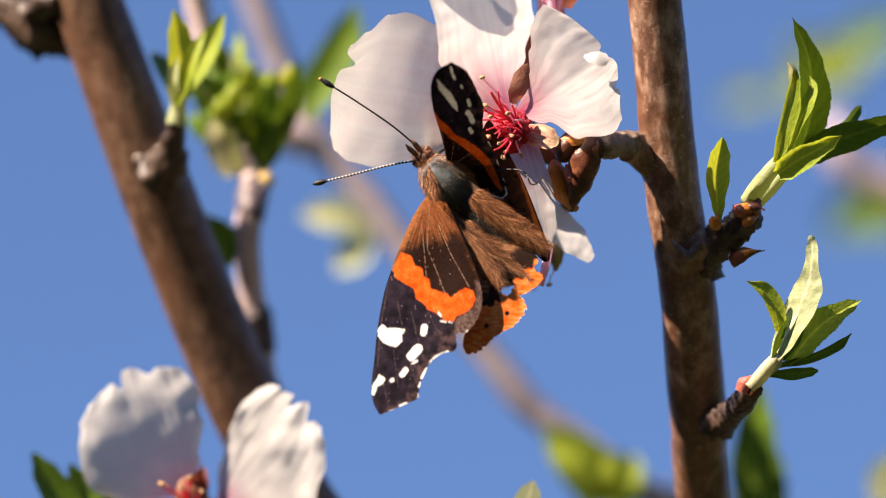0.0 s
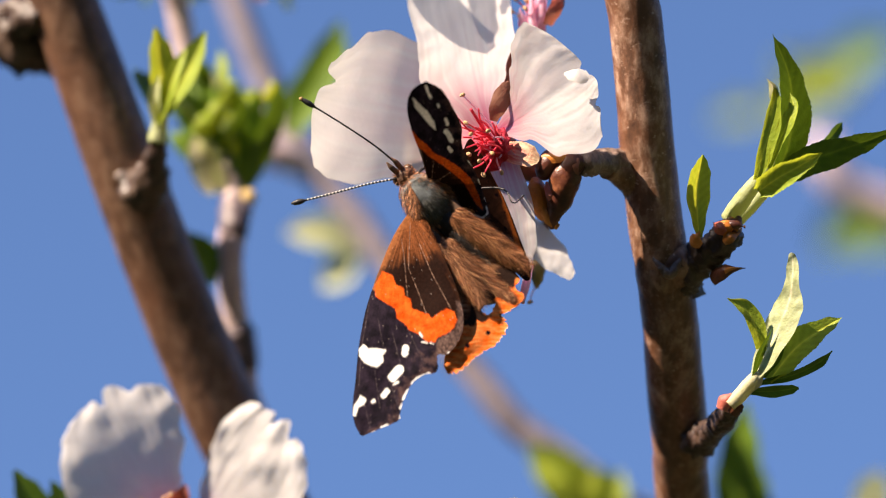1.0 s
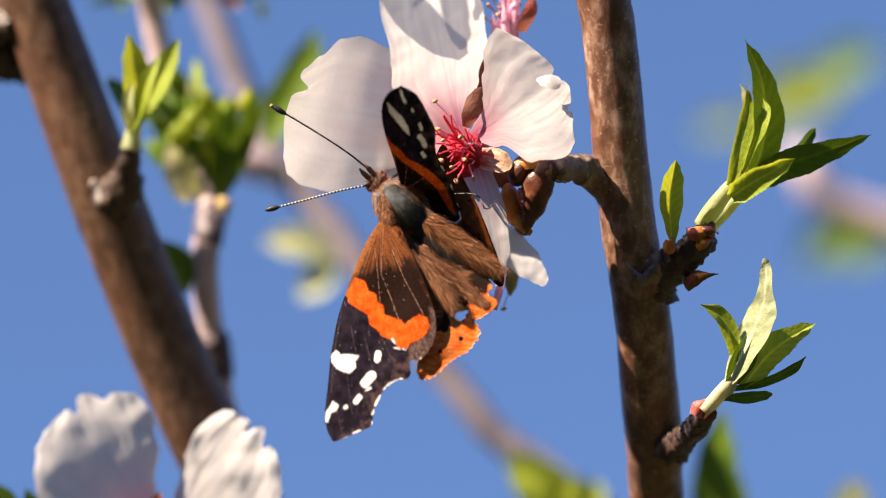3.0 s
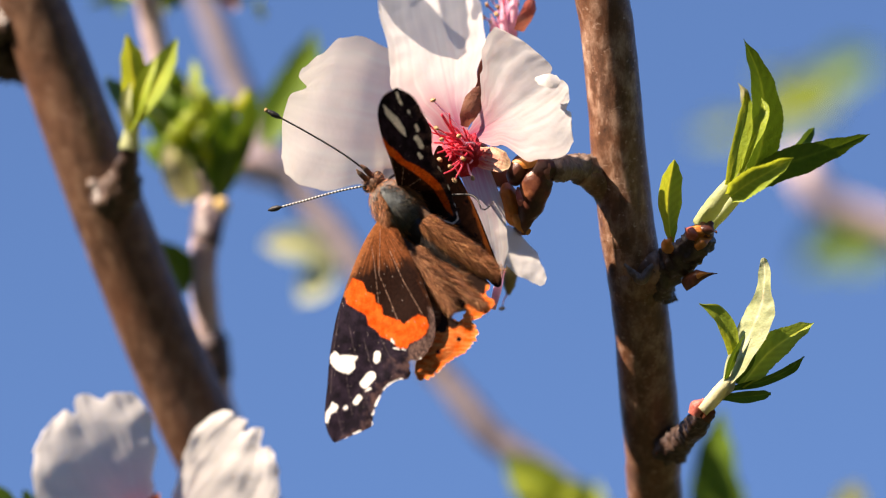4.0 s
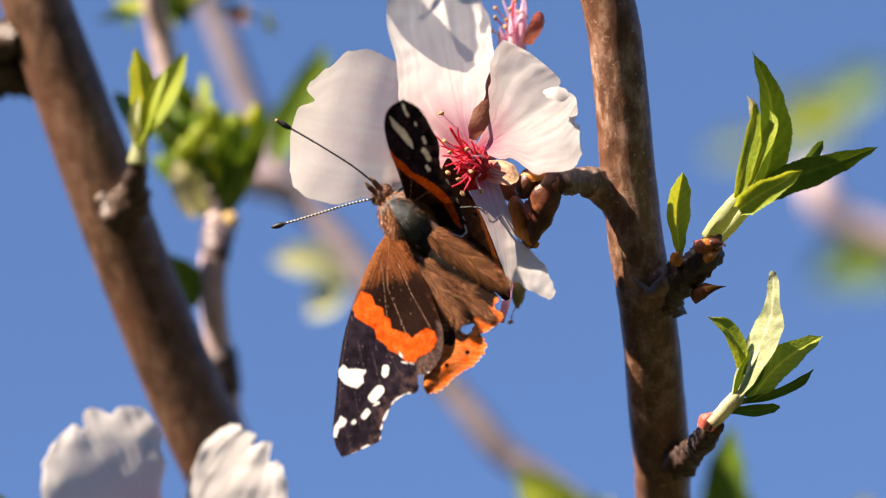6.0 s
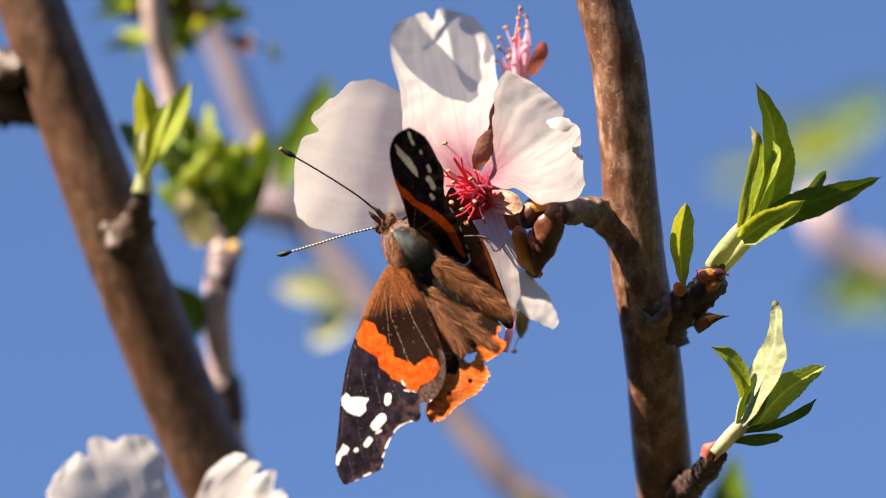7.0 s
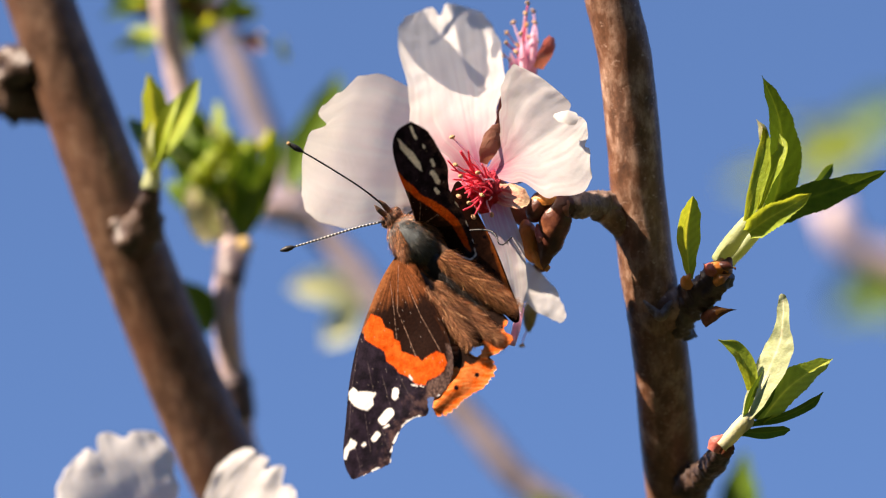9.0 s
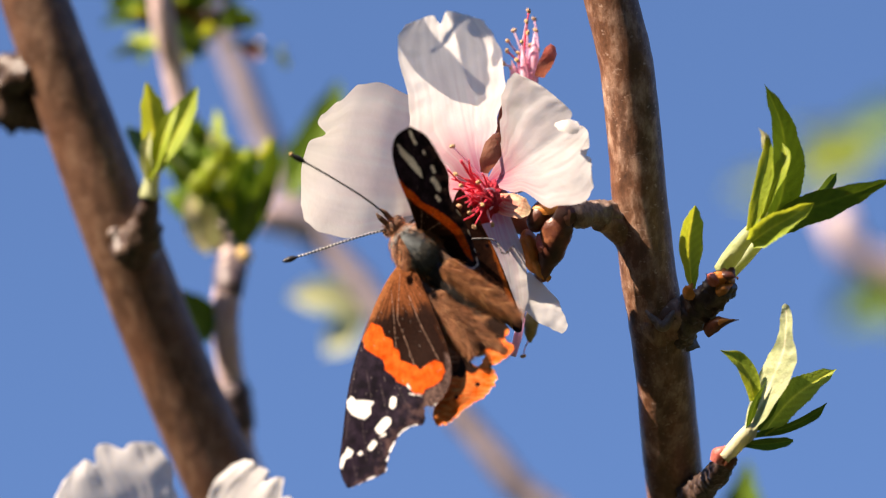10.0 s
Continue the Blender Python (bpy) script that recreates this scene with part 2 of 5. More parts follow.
def spline(points, count):
    """Catmull-Rom through points, evenly stepped along its length."""
    p = [Vector(q) for q in points]
    p = [p[0] * 2 - p[1]] + p + [p[-1] * 2 - p[-2]]
    fine = []
    for i in range(1, len(p) - 2):
        a, b, c, d = p[i - 1], p[i], p[i + 1], p[i + 2]
        for k in range(24):
            t = k / 24
            fine.append(0.5 * (2 * b + (c - a) * t + (2 * a - 5 * b + 4 * c - d) * t * t + (3 * b - a - 3 * c + d) * t ** 3))
    fine.append(p[-2])
    run = [0.0]
    for a, b in zip(fine, fine[1:]):
        run.append(run[-1] + (b - a).length)
    out, j = [], 0
    for k in range(count):
        s = run[-1] * k / (count - 1)
        while j < len(run) - 2 and run[j + 1] < s:
            j += 1
        out.append(fine[j].lerp(fine[j + 1], (s - run[j]) / max(run[j + 1] - run[j], 1e-9)))
    return out


def level(values, t):
    """Value at t in 0..1 of evenly spaced values, or of (t, value) pairs."""
    if not isinstance(values[0], tuple):
        values = [(i / (len(values) - 1), v) for i, v in enumerate(values)]
    for (a, va), (b, vb) in zip(values, values[1:]):
        if t <= b:
            s = (t - a) / max(b - a, 1e-9)
            s = s * s * (3 - 2 * s)
            return va + (vb - va) * s
    return values[-1][1]


def tube(points, radii, rings=40, seg=20, rough=0.0, size=0.3, seed=0, bm=None, knobs=(), ringed=0.0, every=1.2):
    bm = bm or bmesh.new()
    line = spline(points, rings)
    side = Vector((1, 0.13, 0.07))
    rows = []
    for i, c in enumerate(line):
        t = (line[min(i + 1, rings - 1)] - line[max(i - 1, 0)]).normalized()
        a = (side - t * side.dot(t)).normalized()
        side = a
        b = t.cross(a)
        r = level(radii, i / (rings - 1))
        row = []
        for k in range(seg):
            w = 2 * math.pi * k / seg
            d = a * math.cos(w) + b * math.sin(w)
            e = r
            if rough:
                q = (c + d * r) * size + Vector((seed * 7.3, seed * 3.1, 0))
                e *= 1 + rough * (noise.noise(q) + 0.5 * noise.noise(q * 2.7) + 0.3 * noise.noise(q * 6.1))
            if ringed:
                e *= 1 + ringed * abs(math.sin(i / rings * every * 20 + 0.6 * math.sin(w * 2 + seed))) ** 0.5 * (0.7 + noise.noise(c + d * r * 1.5))
            for (kt, kw, kr, kh) in knobs:
                dt, dw = (i / (rings - 1) - kt) * rings * 0.5, (w - kw + math.pi) % (2 * math.pi) - math.pi
                e += kh * math.exp(-(dt * dt + dw * dw * 4) / kr)
            row.append(bm.verts.new(c + d * e))
        rows.append(row)
    for p, q in zip(rows, rows[1:]):
        for k in range(seg):
            bm.faces.new((p[k], p[(k + 1) % seg], q[(k + 1) % seg], q[k]))
    for row, flip in ((rows[0], True), (rows[-1], False)):
        bm.faces.new(row[::-1] if flip else row)
    return bm


def tint_layer(bm):
    return bm.verts.layers.float_color.get("tint") or bm.verts.layers.float_color.new("tint")


def blade(points, widths, face, nu=36, nv=18, fold=0.0, cup=0.0, ruffle=0.0, ruffle_size=0.35, edge=0.0, teeth=0, notch=0.0,
          seed=0, tint=None, twist=0.0, bm=None, lop=0.0, skew=0.0, pleat=0.0, other=None, blunt=0.0, lobes=(), curl=0.0):
    """A leaf or petal: a centre line, half-widths along it and the way that its upper face looks. other: the half-widths of its second
    side; blunt rounds its end; lobes: (across, breadth, depth) of dents in its end; curl turns its rim up."""
    bm = bm or bmesh.new()
    lay = tint_layer(bm)
    line = spline(points, nu)
    face = Vector(face).normalized()
    grid = []
    total = sum((b - a).length for a, b in zip(line, line[1:]))
    for i, c in enumerate(line):
        u = i / (nu - 1)
        t = (line[min(i + 1, nu - 1)] - line[max(i - 1, 0)]).normalized()
        s = t.cross(face).normalized()
        if twist:
            s = Matrix.Rotation(radians(twist) * u, 3, t) @ s
        n = s.cross(t)
        w = level(widths, u)
        row = []
        for k in range(nv + 1):
            v = 2 * k / nv - 1
            ww = (level(other, u) if other and v > 0 else w) * (1 + lop * v)
            if edge:
                ww *= 1 + edge * noise.noise(Vector((u * 6, v * 1.3 + seed * 9, seed)))
            if teeth:
                ww *= 1 + 0.05 * abs(v) ** 4 * (2 * ((u * teeth) % 1) - 1)
            p = c + s * (v * ww) - t * (skew * v * ww)
            p = p - t * (notch * total * u ** 8 * math.exp(-(v / 0.16) ** 2) + blunt * ww * u ** 5 * v * v)
            for lv, lb, ld in lobes:
                p = p - t * (ld * u ** 9 * math.exp(-((v - lv) / lb) ** 2))
            if curl:
                p = p + n * (curl * max(abs(v), u ** 2) ** 7)
            p = p + n * (fold * ww * abs(v) + cup * ww * v * v)
            if ruffle:
                q = p * ruffle_size + Vector((seed * 5.7, seed, seed * 2.2))
                g = (noise.noise(q) + 0.6 * noise.noise(q * 2.3)) * ruffle * min(1, u * 1.6) * (0.35 + 0.65 * max(abs(v), u ** 3) ** 1.5)
                p = p + n * g
            if pleat:
                a = v * 3.2 + 0.5 * noise.noise(Vector((u * 3, v, seed)))
                p = p + n * (pleat * u ** 1.6 * (noise.noise(Vector((a, u * 0.7, seed * 3.7))) + 0.45 * noise.noise(Vector((a * 2.6, u * 1.6, seed)))))
                p = p + n * (pleat * 0.13 * u * noise.noise(Vector((v * 17, u * 2.6, seed * 2.3))))
                p = p + t * (pleat * 0.8 * u ** 5 * noise.noise(Vector((v * 3.6, 0, seed * 1.9))))
            vert = bm.verts.new(p)
            vert[lay] = (*(tint(u, v) if tint else (1, 1, 1)), 1)
            row.append(vert)
        grid.append(row)
    for p, q in zip(grid, grid[1:]):
        for k in range(nv):
            bm.faces.new((p[k], p[k + 1], q[k + 1], q[k]))
    return bm


def blob(centre, radii, axis=(0, 0, 1), rough=0.0, size=0.6, seed=0, nu=14, nv=20, bm=None):
    bm = bm or bmesh.new()
    turn = Vector(axis).to_track_quat("Z", "Y").to_matrix()
    rows = []
    for i in range(nu + 1):
        a = math.pi * i / nu
        row = []
        for k in range(1 if i in (0, nu) else nv):
            w = 2 * math.pi * k / nv
            d = Vector((math.sin(a) * math.cos(w) * radii[0], math.sin(a) * math.sin(w) * radii[1], math.cos(a) * radii[2]))
            e = 1 + (rough * noise.noise(d * size + Vector((seed, 0, seed * 3.3))) if rough else 0)
            row.append(bm.verts.new(Vector(centre) + turn @ (d * e)))
        rows.append(row)
    for p, q in zip(rows, rows[1:]):
        for k in range(nv):
            j = (k + 1) % nv
            f = [p[k % len(p)], q[k % len(q)], q[j % len(q)], p[j % len(p)]]
            f = list(dict.fromkeys(f))
            if len(f) > 2:
                bm.faces.new(f)
    return bm


def petal_tint(pink, reach=0.3, stripe=0.0):
    def f(u, v):
        k = max(0.0, 1 - u / reach) ** 1.3 * (1 - 0.5 * abs(v))
        k = min(1, k + 0.25 * max(0.0, 1 - u / (reach * 1.9)) * (0.5 + 0.5 * math.sin(v * 14 + 6 * noise.noise(Vector((v * 5, u * 2, 4))))) * stripe)
        line = 0.96 + 0.045 * noise.noise(Vector((v * 16, u * 2.2, 1))) + 0.04 * noise.noise(Vector((v * 34, u * 3, 2)))
        return tuple((1 + (c - 1) * k) * line for c in pink)
    return f


def leaf_tint(u, v):
    m = math.exp(-(v / 0.09) ** 2)
    side = 0.5 + 0.5 * math.cos((u * 9 - abs(v) * 1.6) * 2 * math.pi)
    s = 0.92 + 0.16 * side
    return (s + 0.9 * m, s + 0.6 * m, s + 0.9 * m)


PINK = (0.82, 0.10, 0.26)

# ---- ground ----
def ground():
    bm = bmesh.new()
    rings = [0, 1.5, 4, 10, 30, 100, 400, 1500]
    rows = []
    for r in rings:
        rows.append([bm.verts.new((r * math.cos(w * math.pi / 16), r * math.sin(w * math.pi / 16), 0)) for w in range(1 if r == 0 else 32)])
    for p, q in zip(rows, rows[1:]):
        for k in range(32):
            f = list(dict.fromkeys([p[k % len(p)], q[k], q[(k + 1) % 32], p[(k + 1) % len(p)]]))
            bm.faces.new(f)
    me = bpy.data.meshes.new("ground")
    bm.to_mesh(me)
    bm.free()
    me.materials.append(SOIL)
    tagged(new("ground", me), "patchy green grass and dark soil under the almond tree", "ground", kind="structure")


ground()


# ---- added foliage ring round about, out of view, that blocks low sky light ----
def foliage_screen():
    r = random.Random(77)
    bm = bmesh.new()

    def top(w):
        low = max(0.0, math.sin(w)) ** 2
        return (4.2 - 1.6 * low) * (1 + 0.16 * noise.noise(Vector((math.cos(w) * 5, math.sin(w) * 5, 1))) + 0.10 * noise.noise(Vector((math.cos(w) * 14, math.sin(w) * 14, 2))))

    rows = []
    for i in range(160):
        w = 2 * math.pi * i / 160
        row = []
        for k in range(15):
            z = top(w) * k / 14
            d = 6.8 + 0.7 * noise.noise(Vector((math.cos(w) * 6, math.sin(w) * 6, z * 0.9))) + 0.35 * noise.noise(Vector((math.cos(w) * 19, math.sin(w) * 19, z * 2.3))) + 0.5 * (k / 14) ** 4
            row.append(bm.verts.new((d * math.cos(w), d * math.sin(w) - 0.6, z - 0.03)))
        rows.append(row)
    for p, q in zip(rows, rows[1:] + rows[:1]):
        for k in range(14):
            bm.faces.new((p[k], q[k], q[k + 1], p[k + 1]))
    for _ in range(9000):
        w = r.uniform(0, 2 * math.pi)
        z = top(w) * r.uniform(0.1, 1.06)
        d = 6.55 + 0.7 * noise.noise(Vector((math.cos(w) * 6, math.sin(w) * 6, z * 0.9))) + r.uniform(-0.3, 0.35)
        c = Vector((d * math.cos(w), d * math.sin(w) - 0.6, z))
        a = Vector((r.gauss(0, 1), r.gauss(0, 1), r.gauss(0, 1))).normalized() * r.uniform(0.06, 0.12)
        b = a.cross(Vector((r.gauss(0, 1), r.gauss(0, 1), r.gauss(0, 1)))).normalized() * r.uniform(0.025, 0.05)
        bm.faces.new([bm.verts.new(c + q) for q in (-a, b, a, -b)])
    me = bpy.data.meshes.new("backdrop")
    bm.to_mesh(me)
    bm.free()
    me.materials.append(SCREEN_LEAF)
    tagged(new("backdrop", me), "added ring of foliage, out of view, that blocks low sky light", "trees", kind="structure")


foliage_screen()

# ---- almond tree: the wood ----
JOIN = (46, 70, -175)
tree = thing("almond_tree", JOIN, "almond tree with brown bark, slender branches and short spurs", "tree")


def wood():
    down = BASE.to_3x3().inverted() @ Vector((0, 0, -1))
    j = Vector(JOIN)
    foot = j + down * (((BASE @ (j * MM)).z + 0.02) / MM)
    part("trunk", tube([foot, foot.lerp(j, 0.3) + Vector((-40, 30, 0)), foot.lerp(j, 0.7) + Vector((20, 15, 0)), j],
                       [70, 48, 34, 13], 50, 20, 0.08, 0.02, 3), BARK, tree)
    part("branch", tube([JOIN, (41.5, 52, -98), (34.25, 26, -44.37), (33.43, 19.5, -35.07), (32.24, 13.5, -25.09), (31.35, 9, -16.89), (30.28, 6, -9.58), (29.04, 5, -2.74), (28.24, 5, 4.10), (27.66, 4.5, 8.93),
                         (26.91, 3.5, 17.75), (26.24, 2.8, 23.76), (25.58, 2.2, 28.55), (23.89, 2, 35.36), (20.9, 2.5, 48), (17.9, 6, 69.5), (11.9, 20, 101.5)],
                        [(0, 9), (0.25, 5.6), (0.36, 4.55), (0.42, 4.2), (0.47, 3.95), (0.53, 4.15), (0.6, 4.0), (0.64, 3.95), (0.7, 3.85), (0.78, 3.75), (0.815, 4.0), (0.85, 3.6), (1, 2.2)], 280, 40, 0.018, 0.4, 1),
         BARK, tree, "reddish brown branch, lit along one side, with fine pale lenticels")
    part("branch", tube([JOIN, (10.06, 75, -91.80), (-20.76, 57, -54.37), (-30.03, 54, -38.93), (-35.72, 52, -27.00), (-41.72, 50, -12.58), (-47.87, 48, 3.46), (-53.60, 48, 19.05),
                         (-59.00, 48, 33.80), (-63.68, 50, 47.38), (-71.89, 58, 73.33), (-86.59, 70, 107.03)],
                        [(0, 9), (0.3, 6.2), (0.4, 5.9), (0.5, 5.7), (0.62, 5.5), (0.8, 5.0), (1, 3)], 220, 32, 0.012, 0.3, 2),
         BARK_OLD, tree, "thick brown branch lit along one side")
    part("branch", tube([JOIN, (52.93, 190, -71.64), (30.30, 158, -51.66), (20.32, 158, -43.94), (12.53, 159, -38.14), (6.42, 161, -30.86), (-7.96, 166, -12.70), (-14.64, 169, -3.71), (-22.31, 172, 5.34),
                         (-28.59, 175, 16.35), (-33.36, 178, 27.90), (-37.88, 181, 38.55), (-43.85, 186, 54.19), (-53.91, 194, 81.83)],
                        [(0, 8), (0.2, 3.0), (0.34, 2.4), (0.37, 3.6), (0.4, 2.4), (0.7, 2.5), (1, 2)], 120, 20, 0.12, 0.2, 5), BARK_TWIG, tree, "pale pinkish branch far behind")
    part("branch", tube([JOIN, (-8, 85, -75.23), (-28.78, 76, -35.29), (-30.97, 74, -24.47), (-32.41, 73, -17.57), (-33.13, 71, -10.67), (-32.79, 71, -4.24), (-32.38, 74, -1.00), (-31.76, 76, 0.89)],
                        [(0, 6), (0.5, 3.0), (0.72, 2.2), (0.8, 2.6), (0.84, 2.0), (0.92, 2.0), (1, 2.2)], 90, 20, 0.1, 0.35, 6), BARK_PALE, tree, "pinkish twig pruned at its end")
    part("twig_sleeve", tube([(-32.45, 71, -5.96), (-32.54, 71, -3.99), (-32.36, 73.5, -1.68), (-31.91, 75.5, 0.38)], [(0, 1.9), (0.2, 2.35), (0.7, 2.5), (1, 2.3)], 30, 18, 0.05, 0.4, 36), BARK_DUSK, tree, "dark purple bark below the pruning cut")
    part("twig_sleeve", tube([(-30.63, 74.2, -25.94), (-31.31, 73.7, -22.74), (-32.06, 73, -19.03)], [(0, 2.0), (0.3, 2.45), (0.8, 2.4), (1, 1.9)], 30, 18, 0.1, 0.4, 37), BARK_DUSK, tree, "dark purple bark on the pinkish twig")
    part("branch", tube([(-31.98, 72, -2.51), (-33.63, 80, 5.32), (-36.73, 86, 12.36), (-39.96, 90, 21.21), (-41.72, 90, 29.14), (-43.22, 88, 36.11), (-44.28, 88, 44.01), (-46.66, 92, 61.83)],
                        [(0, 2.0), (0.4, 1.9), (0.6, 1.9), (1, 1.5)], 70, 18, 0.1, 0.3, 7), BARK_PALE, tree, "pale upright twig")
    part("collar", tube([(30.4, 6, -11), (29.2, 5.2, -5), (28.0, 5, 0), (26.2, 4.3, 3.0), (23.6, 2.6, 4.9), (21.8, 0.8, 5.4)], [(0, 1.5), (0.15, 3.0), (0.35, 3.5), (0.55, 2.95), (0.78, 2.1), (1, 1.5)], 50, 30, 0.025, 0.5, 31), BARK, tree, "swollen bark round the spur's foot")
    part("collar", tube([(29.51, 7, -9.59), (31.22, 5, -8.93), (33.09, 3.5, -7.95), (34.60, 3, -7.55)], [(0, 1.5), (0.35, 4.2), (0.6, 3.2), (0.85, 2.6), (1, 1.6)], 40, 30, 0.06, 0.5, 32), BARK, tree, "swollen bark round the spur's foot")
    part("bark_ridge", tube([(28.44, 1.2, -7.29), (29.71, 0.9, -8.65), (30.91, 0.9, -9.53), (32.04, 1.1, -8.01), (33.20, 2.2, -6.42)], [(0, 0.2), (0.25, 0.6), (0.5, 0.75), (0.8, 0.5), (1, 0.2)], 40, 14, 0.3, 1.0, 33), CRUST, tree, "pale cracked ridge of bark")
    # spurs
    part("spur", tube([(25.85, 6, 4.51), (23.61, 3.5, 5.86), (21.45, 0.5, 6.32), (19.49, -1.5, 6.15), (17.86, -3, 5.82)],
                      [(0, 2.6), (0.2, 2.4), (0.45, 1.95), (0.7, 1.7), (0.9, 1.75), (1, 1.3)], 70, 30, 0.26, 0.9, 8, ringed=0.04), CRUST, tree, "rough greyish spur")
    part("spur", tube([(31.77, 7, -10.56), (33.83, 4, -8.60), (36.12, 1, -6.73), (38.20, -1, -4.87), (39.75, -2, -2.95)],
                      [3.9, 2.9, 2.3, 2.2, 1.7], 70, 30, 0.30, 0.7, 9, ringed=0.08), KNOT, tree, "knobbly dark spur")
    part("spur", tube([(35.63, 15, -33.76), (37.25, 7, -32.01), (38.56, 0, -29.92), (39.86, -5, -27.77)], [2.4, 1.7, 1.6, 1.2], 50, 26, 0.3, 0.9, 10, ringed=0.08), KNOT, tree, "knobbly dark spur")
    part("spur", tube([(-45.83, 44, 1.34), (-44.17, 41, 3.26), (-43.45, 38, 6.34), (-42.61, 36, 9.65)], [3.4, 2.7, 1.7, 1.2], 40, 24, 0.16, 0.6, 11, ringed=0.08), KNOT, tree, "dark spur")
    part("spur_crust", blob((-47.59, 44, 3.61), (2.3, 1.0, 1.7), (0.2, -0.3, 1), 0.2, 0.7, 34, 20, 24), LICHEN, tree, "pale crusty bark at the spur's foot")
    part("spur_crust", blob((-45.59, 42.5, 4.61), (1.4, 0.9, 1.6), (0.5, -0.3, 1), 0.2, 0.7, 35, 20, 24), LICHEN, tree, "pale crusty bark at the spur's foot")
    part("spur", tube([(-60.77, 52, 24.63), (-63.75, 56, 24.73), (-66.57, 60, 25.69), (-70.48, 62, 27.46)], [5.4, 5.0, 4.0, 3.0], 40, 28, 0.4, 0.5, 12, ringed=0.05), KNOT, tree, "dark broken knob")
    part("spur_crust", tube([(-60.66, 45, 26.75), (-62.86, 48, 27.66), (-65.14, 52, 28.44)], [1.5, 2.6, 2.0], 24, 18, 0.5, 0.6, 38), KNOT, tree, "pale crusty bark round the broken knob")
    part("branch", tube([(-22.50, 172, 4.67), (-26.55, 170, 6.28), (-31.25, 168, 7.12)], [2.6, 2.7, 2.3], 20, 14, 0.1, 0.3, 15), BARK_PALE, tree, "pale stub of a cut side branch")
    part("branch", tube([JOIN, (161.84, 300, -113.06), (165.90, 330, -39.29), (105.71, 330, -10.83), (79.45, 330, 0.11), (74.52, 330, 9.96)], [(0, 6), (0.4, 4.0), (0.8, 4.0), (1, 3.0)], 60, 14, 0.1, 0.2, 16), BARK_PALE, tree, "pinkish branch in the far distance")
    part("pruning_cut", blob((-30.06, 66, 0.60), (1.35, 1.35, 0.6), (0.5, -0.7, 0.5), 0.1), CUT_WOOD, tree, "pale yellow pruning cut")


wood()


# ---- leaf shoots ----
def leaf(parent, points, widths, face, material=LEAF, name="leaf", label="", **more):
    return part(name, blade(points, widths, face, tint=leaf_tint, **more), material, parent, label)


def shoots():
    w = [(0, 0.35), (0.25, 0.8), (0.5, 1.0), (0.75, 0.8), (0.93, 0.3), (1, 0.03)]
    W = lambda k: [(a, b * k) for a, b in w]
    a = thing("leaf_shoot", (40.39, -2, -3.11), "fresh green almond leaves unfolding from a short spur", "leaves", "leaf shoots")
    part("stalk", tube([(38.96, -2, -1.68), (40.19, -3, 0.08), (41.90, -4, 2.47), (43.65, -4, 4.70), (45.24, -4, 6.61)], [1.2, 1.3, 1.15, 0.9, 0.3], 24, 16, 0.06, 0.6, 1), LEAF_PALE, a, "pale green stalk")
    part("stalk", tube([(40.32, 0, -2.00), (42.24, 0, 0.08), (44.32, 0, 2.32), (46.24, 0, 4.48)], [0.95, 1.0, 0.9, 0.4], 24, 16, 0.06, 0.6, 4), LEAF_PALE, a, "pale green stalk")
    leaf(a, [(45.34, -2, 3.27), (47.36, -3, 8.85), (47.74, -5, 14.40), (46.99, -7, 19.13), (44.67, -9, 24.39)], [(0, 1.2), (0.25, 2.1), (0.45, 2.5), (0.65, 2.1), (0.85, 1.1), (1, 0.03)], (0.45, -0.88, -0.1), fold=0.22, teeth=34, nu=90,
         other=[(0, 1.2), (0.25, 2.6), (0.45, 2.9), (0.65, 2.0), (0.85, 1.1), (1, 0.03)])
    leaf(a, [(42.76, -6, 3.89), (43.61, -8, 8.01), (44.59, -9, 12.36), (45.09, -10, 15.90), (44.94, -10, 17.17)], [(0, 0.5), (0.3, 0.8), (0.7, 0.85), (0.9, 0.5), (1, 0.2)], (-0.25, -0.95, 0.1), LEAF_YOUNG, fold=0.3, nu=50, curl=0.15, other=[(0, 0.5), (0.3, 1.5), (0.6, 1.7), (0.85, 1.0), (1, 0.2)], label="folded half of a young leaf")
    leaf(a, [(44.40, -8, 5.47), (45.62, -9, 9.19), (46.99, -10, 12.34), (47.63, -10, 14.16), (47.20, -9, 16.08)], [(0, 0.35), (0.3, 0.75), (0.6, 1.15), (0.85, 0.7), (1, 0.05)], (-0.3, -0.9, 0.35), LEAF_YOUNG, fold=0.3, nu=50, curl=0.15)
    leaf(a, [(45.30, -9, 15.52), (44.78, -10, 16.85), (43.78, -11, 18.18)], [(0, 0.9), (0.4, 0.7), (1, 0.03)], (-0.4, -0.8, 0.4), LEAF_CREAM, fold=0.5, nu=24, label="pale curled leaf tip")
    leaf(a, [(45.18, -2, 3.43), (49.52, -3, 6.30), (54.58, -5, 8.19), (58.58, -7, 9.61), (62.48, -8, 11.10)], [(0, 0.8), (0.2, 2.2), (0.45, 2.4), (0.7, 1.7), (0.9, 0.7), (1, 0.03)], (0.35, -0.9, -0.25), fold=0.2, teeth=28, nu=70, cup=-0.1)
    leaf(a, [(42.95, -7, 2.30), (45.41, -10, 4.19), (48.23, -12, 5.84), (51.37, -11, 7.67)], [(0, 0.8), (0.2, 1.7), (0.5, 1.75), (0.8, 1.0), (1, 0.1)], (0.1, -0.97, 0.05), LEAF_YOUNG, fold=0.12, teeth=18, nu=50, curl=0.55)
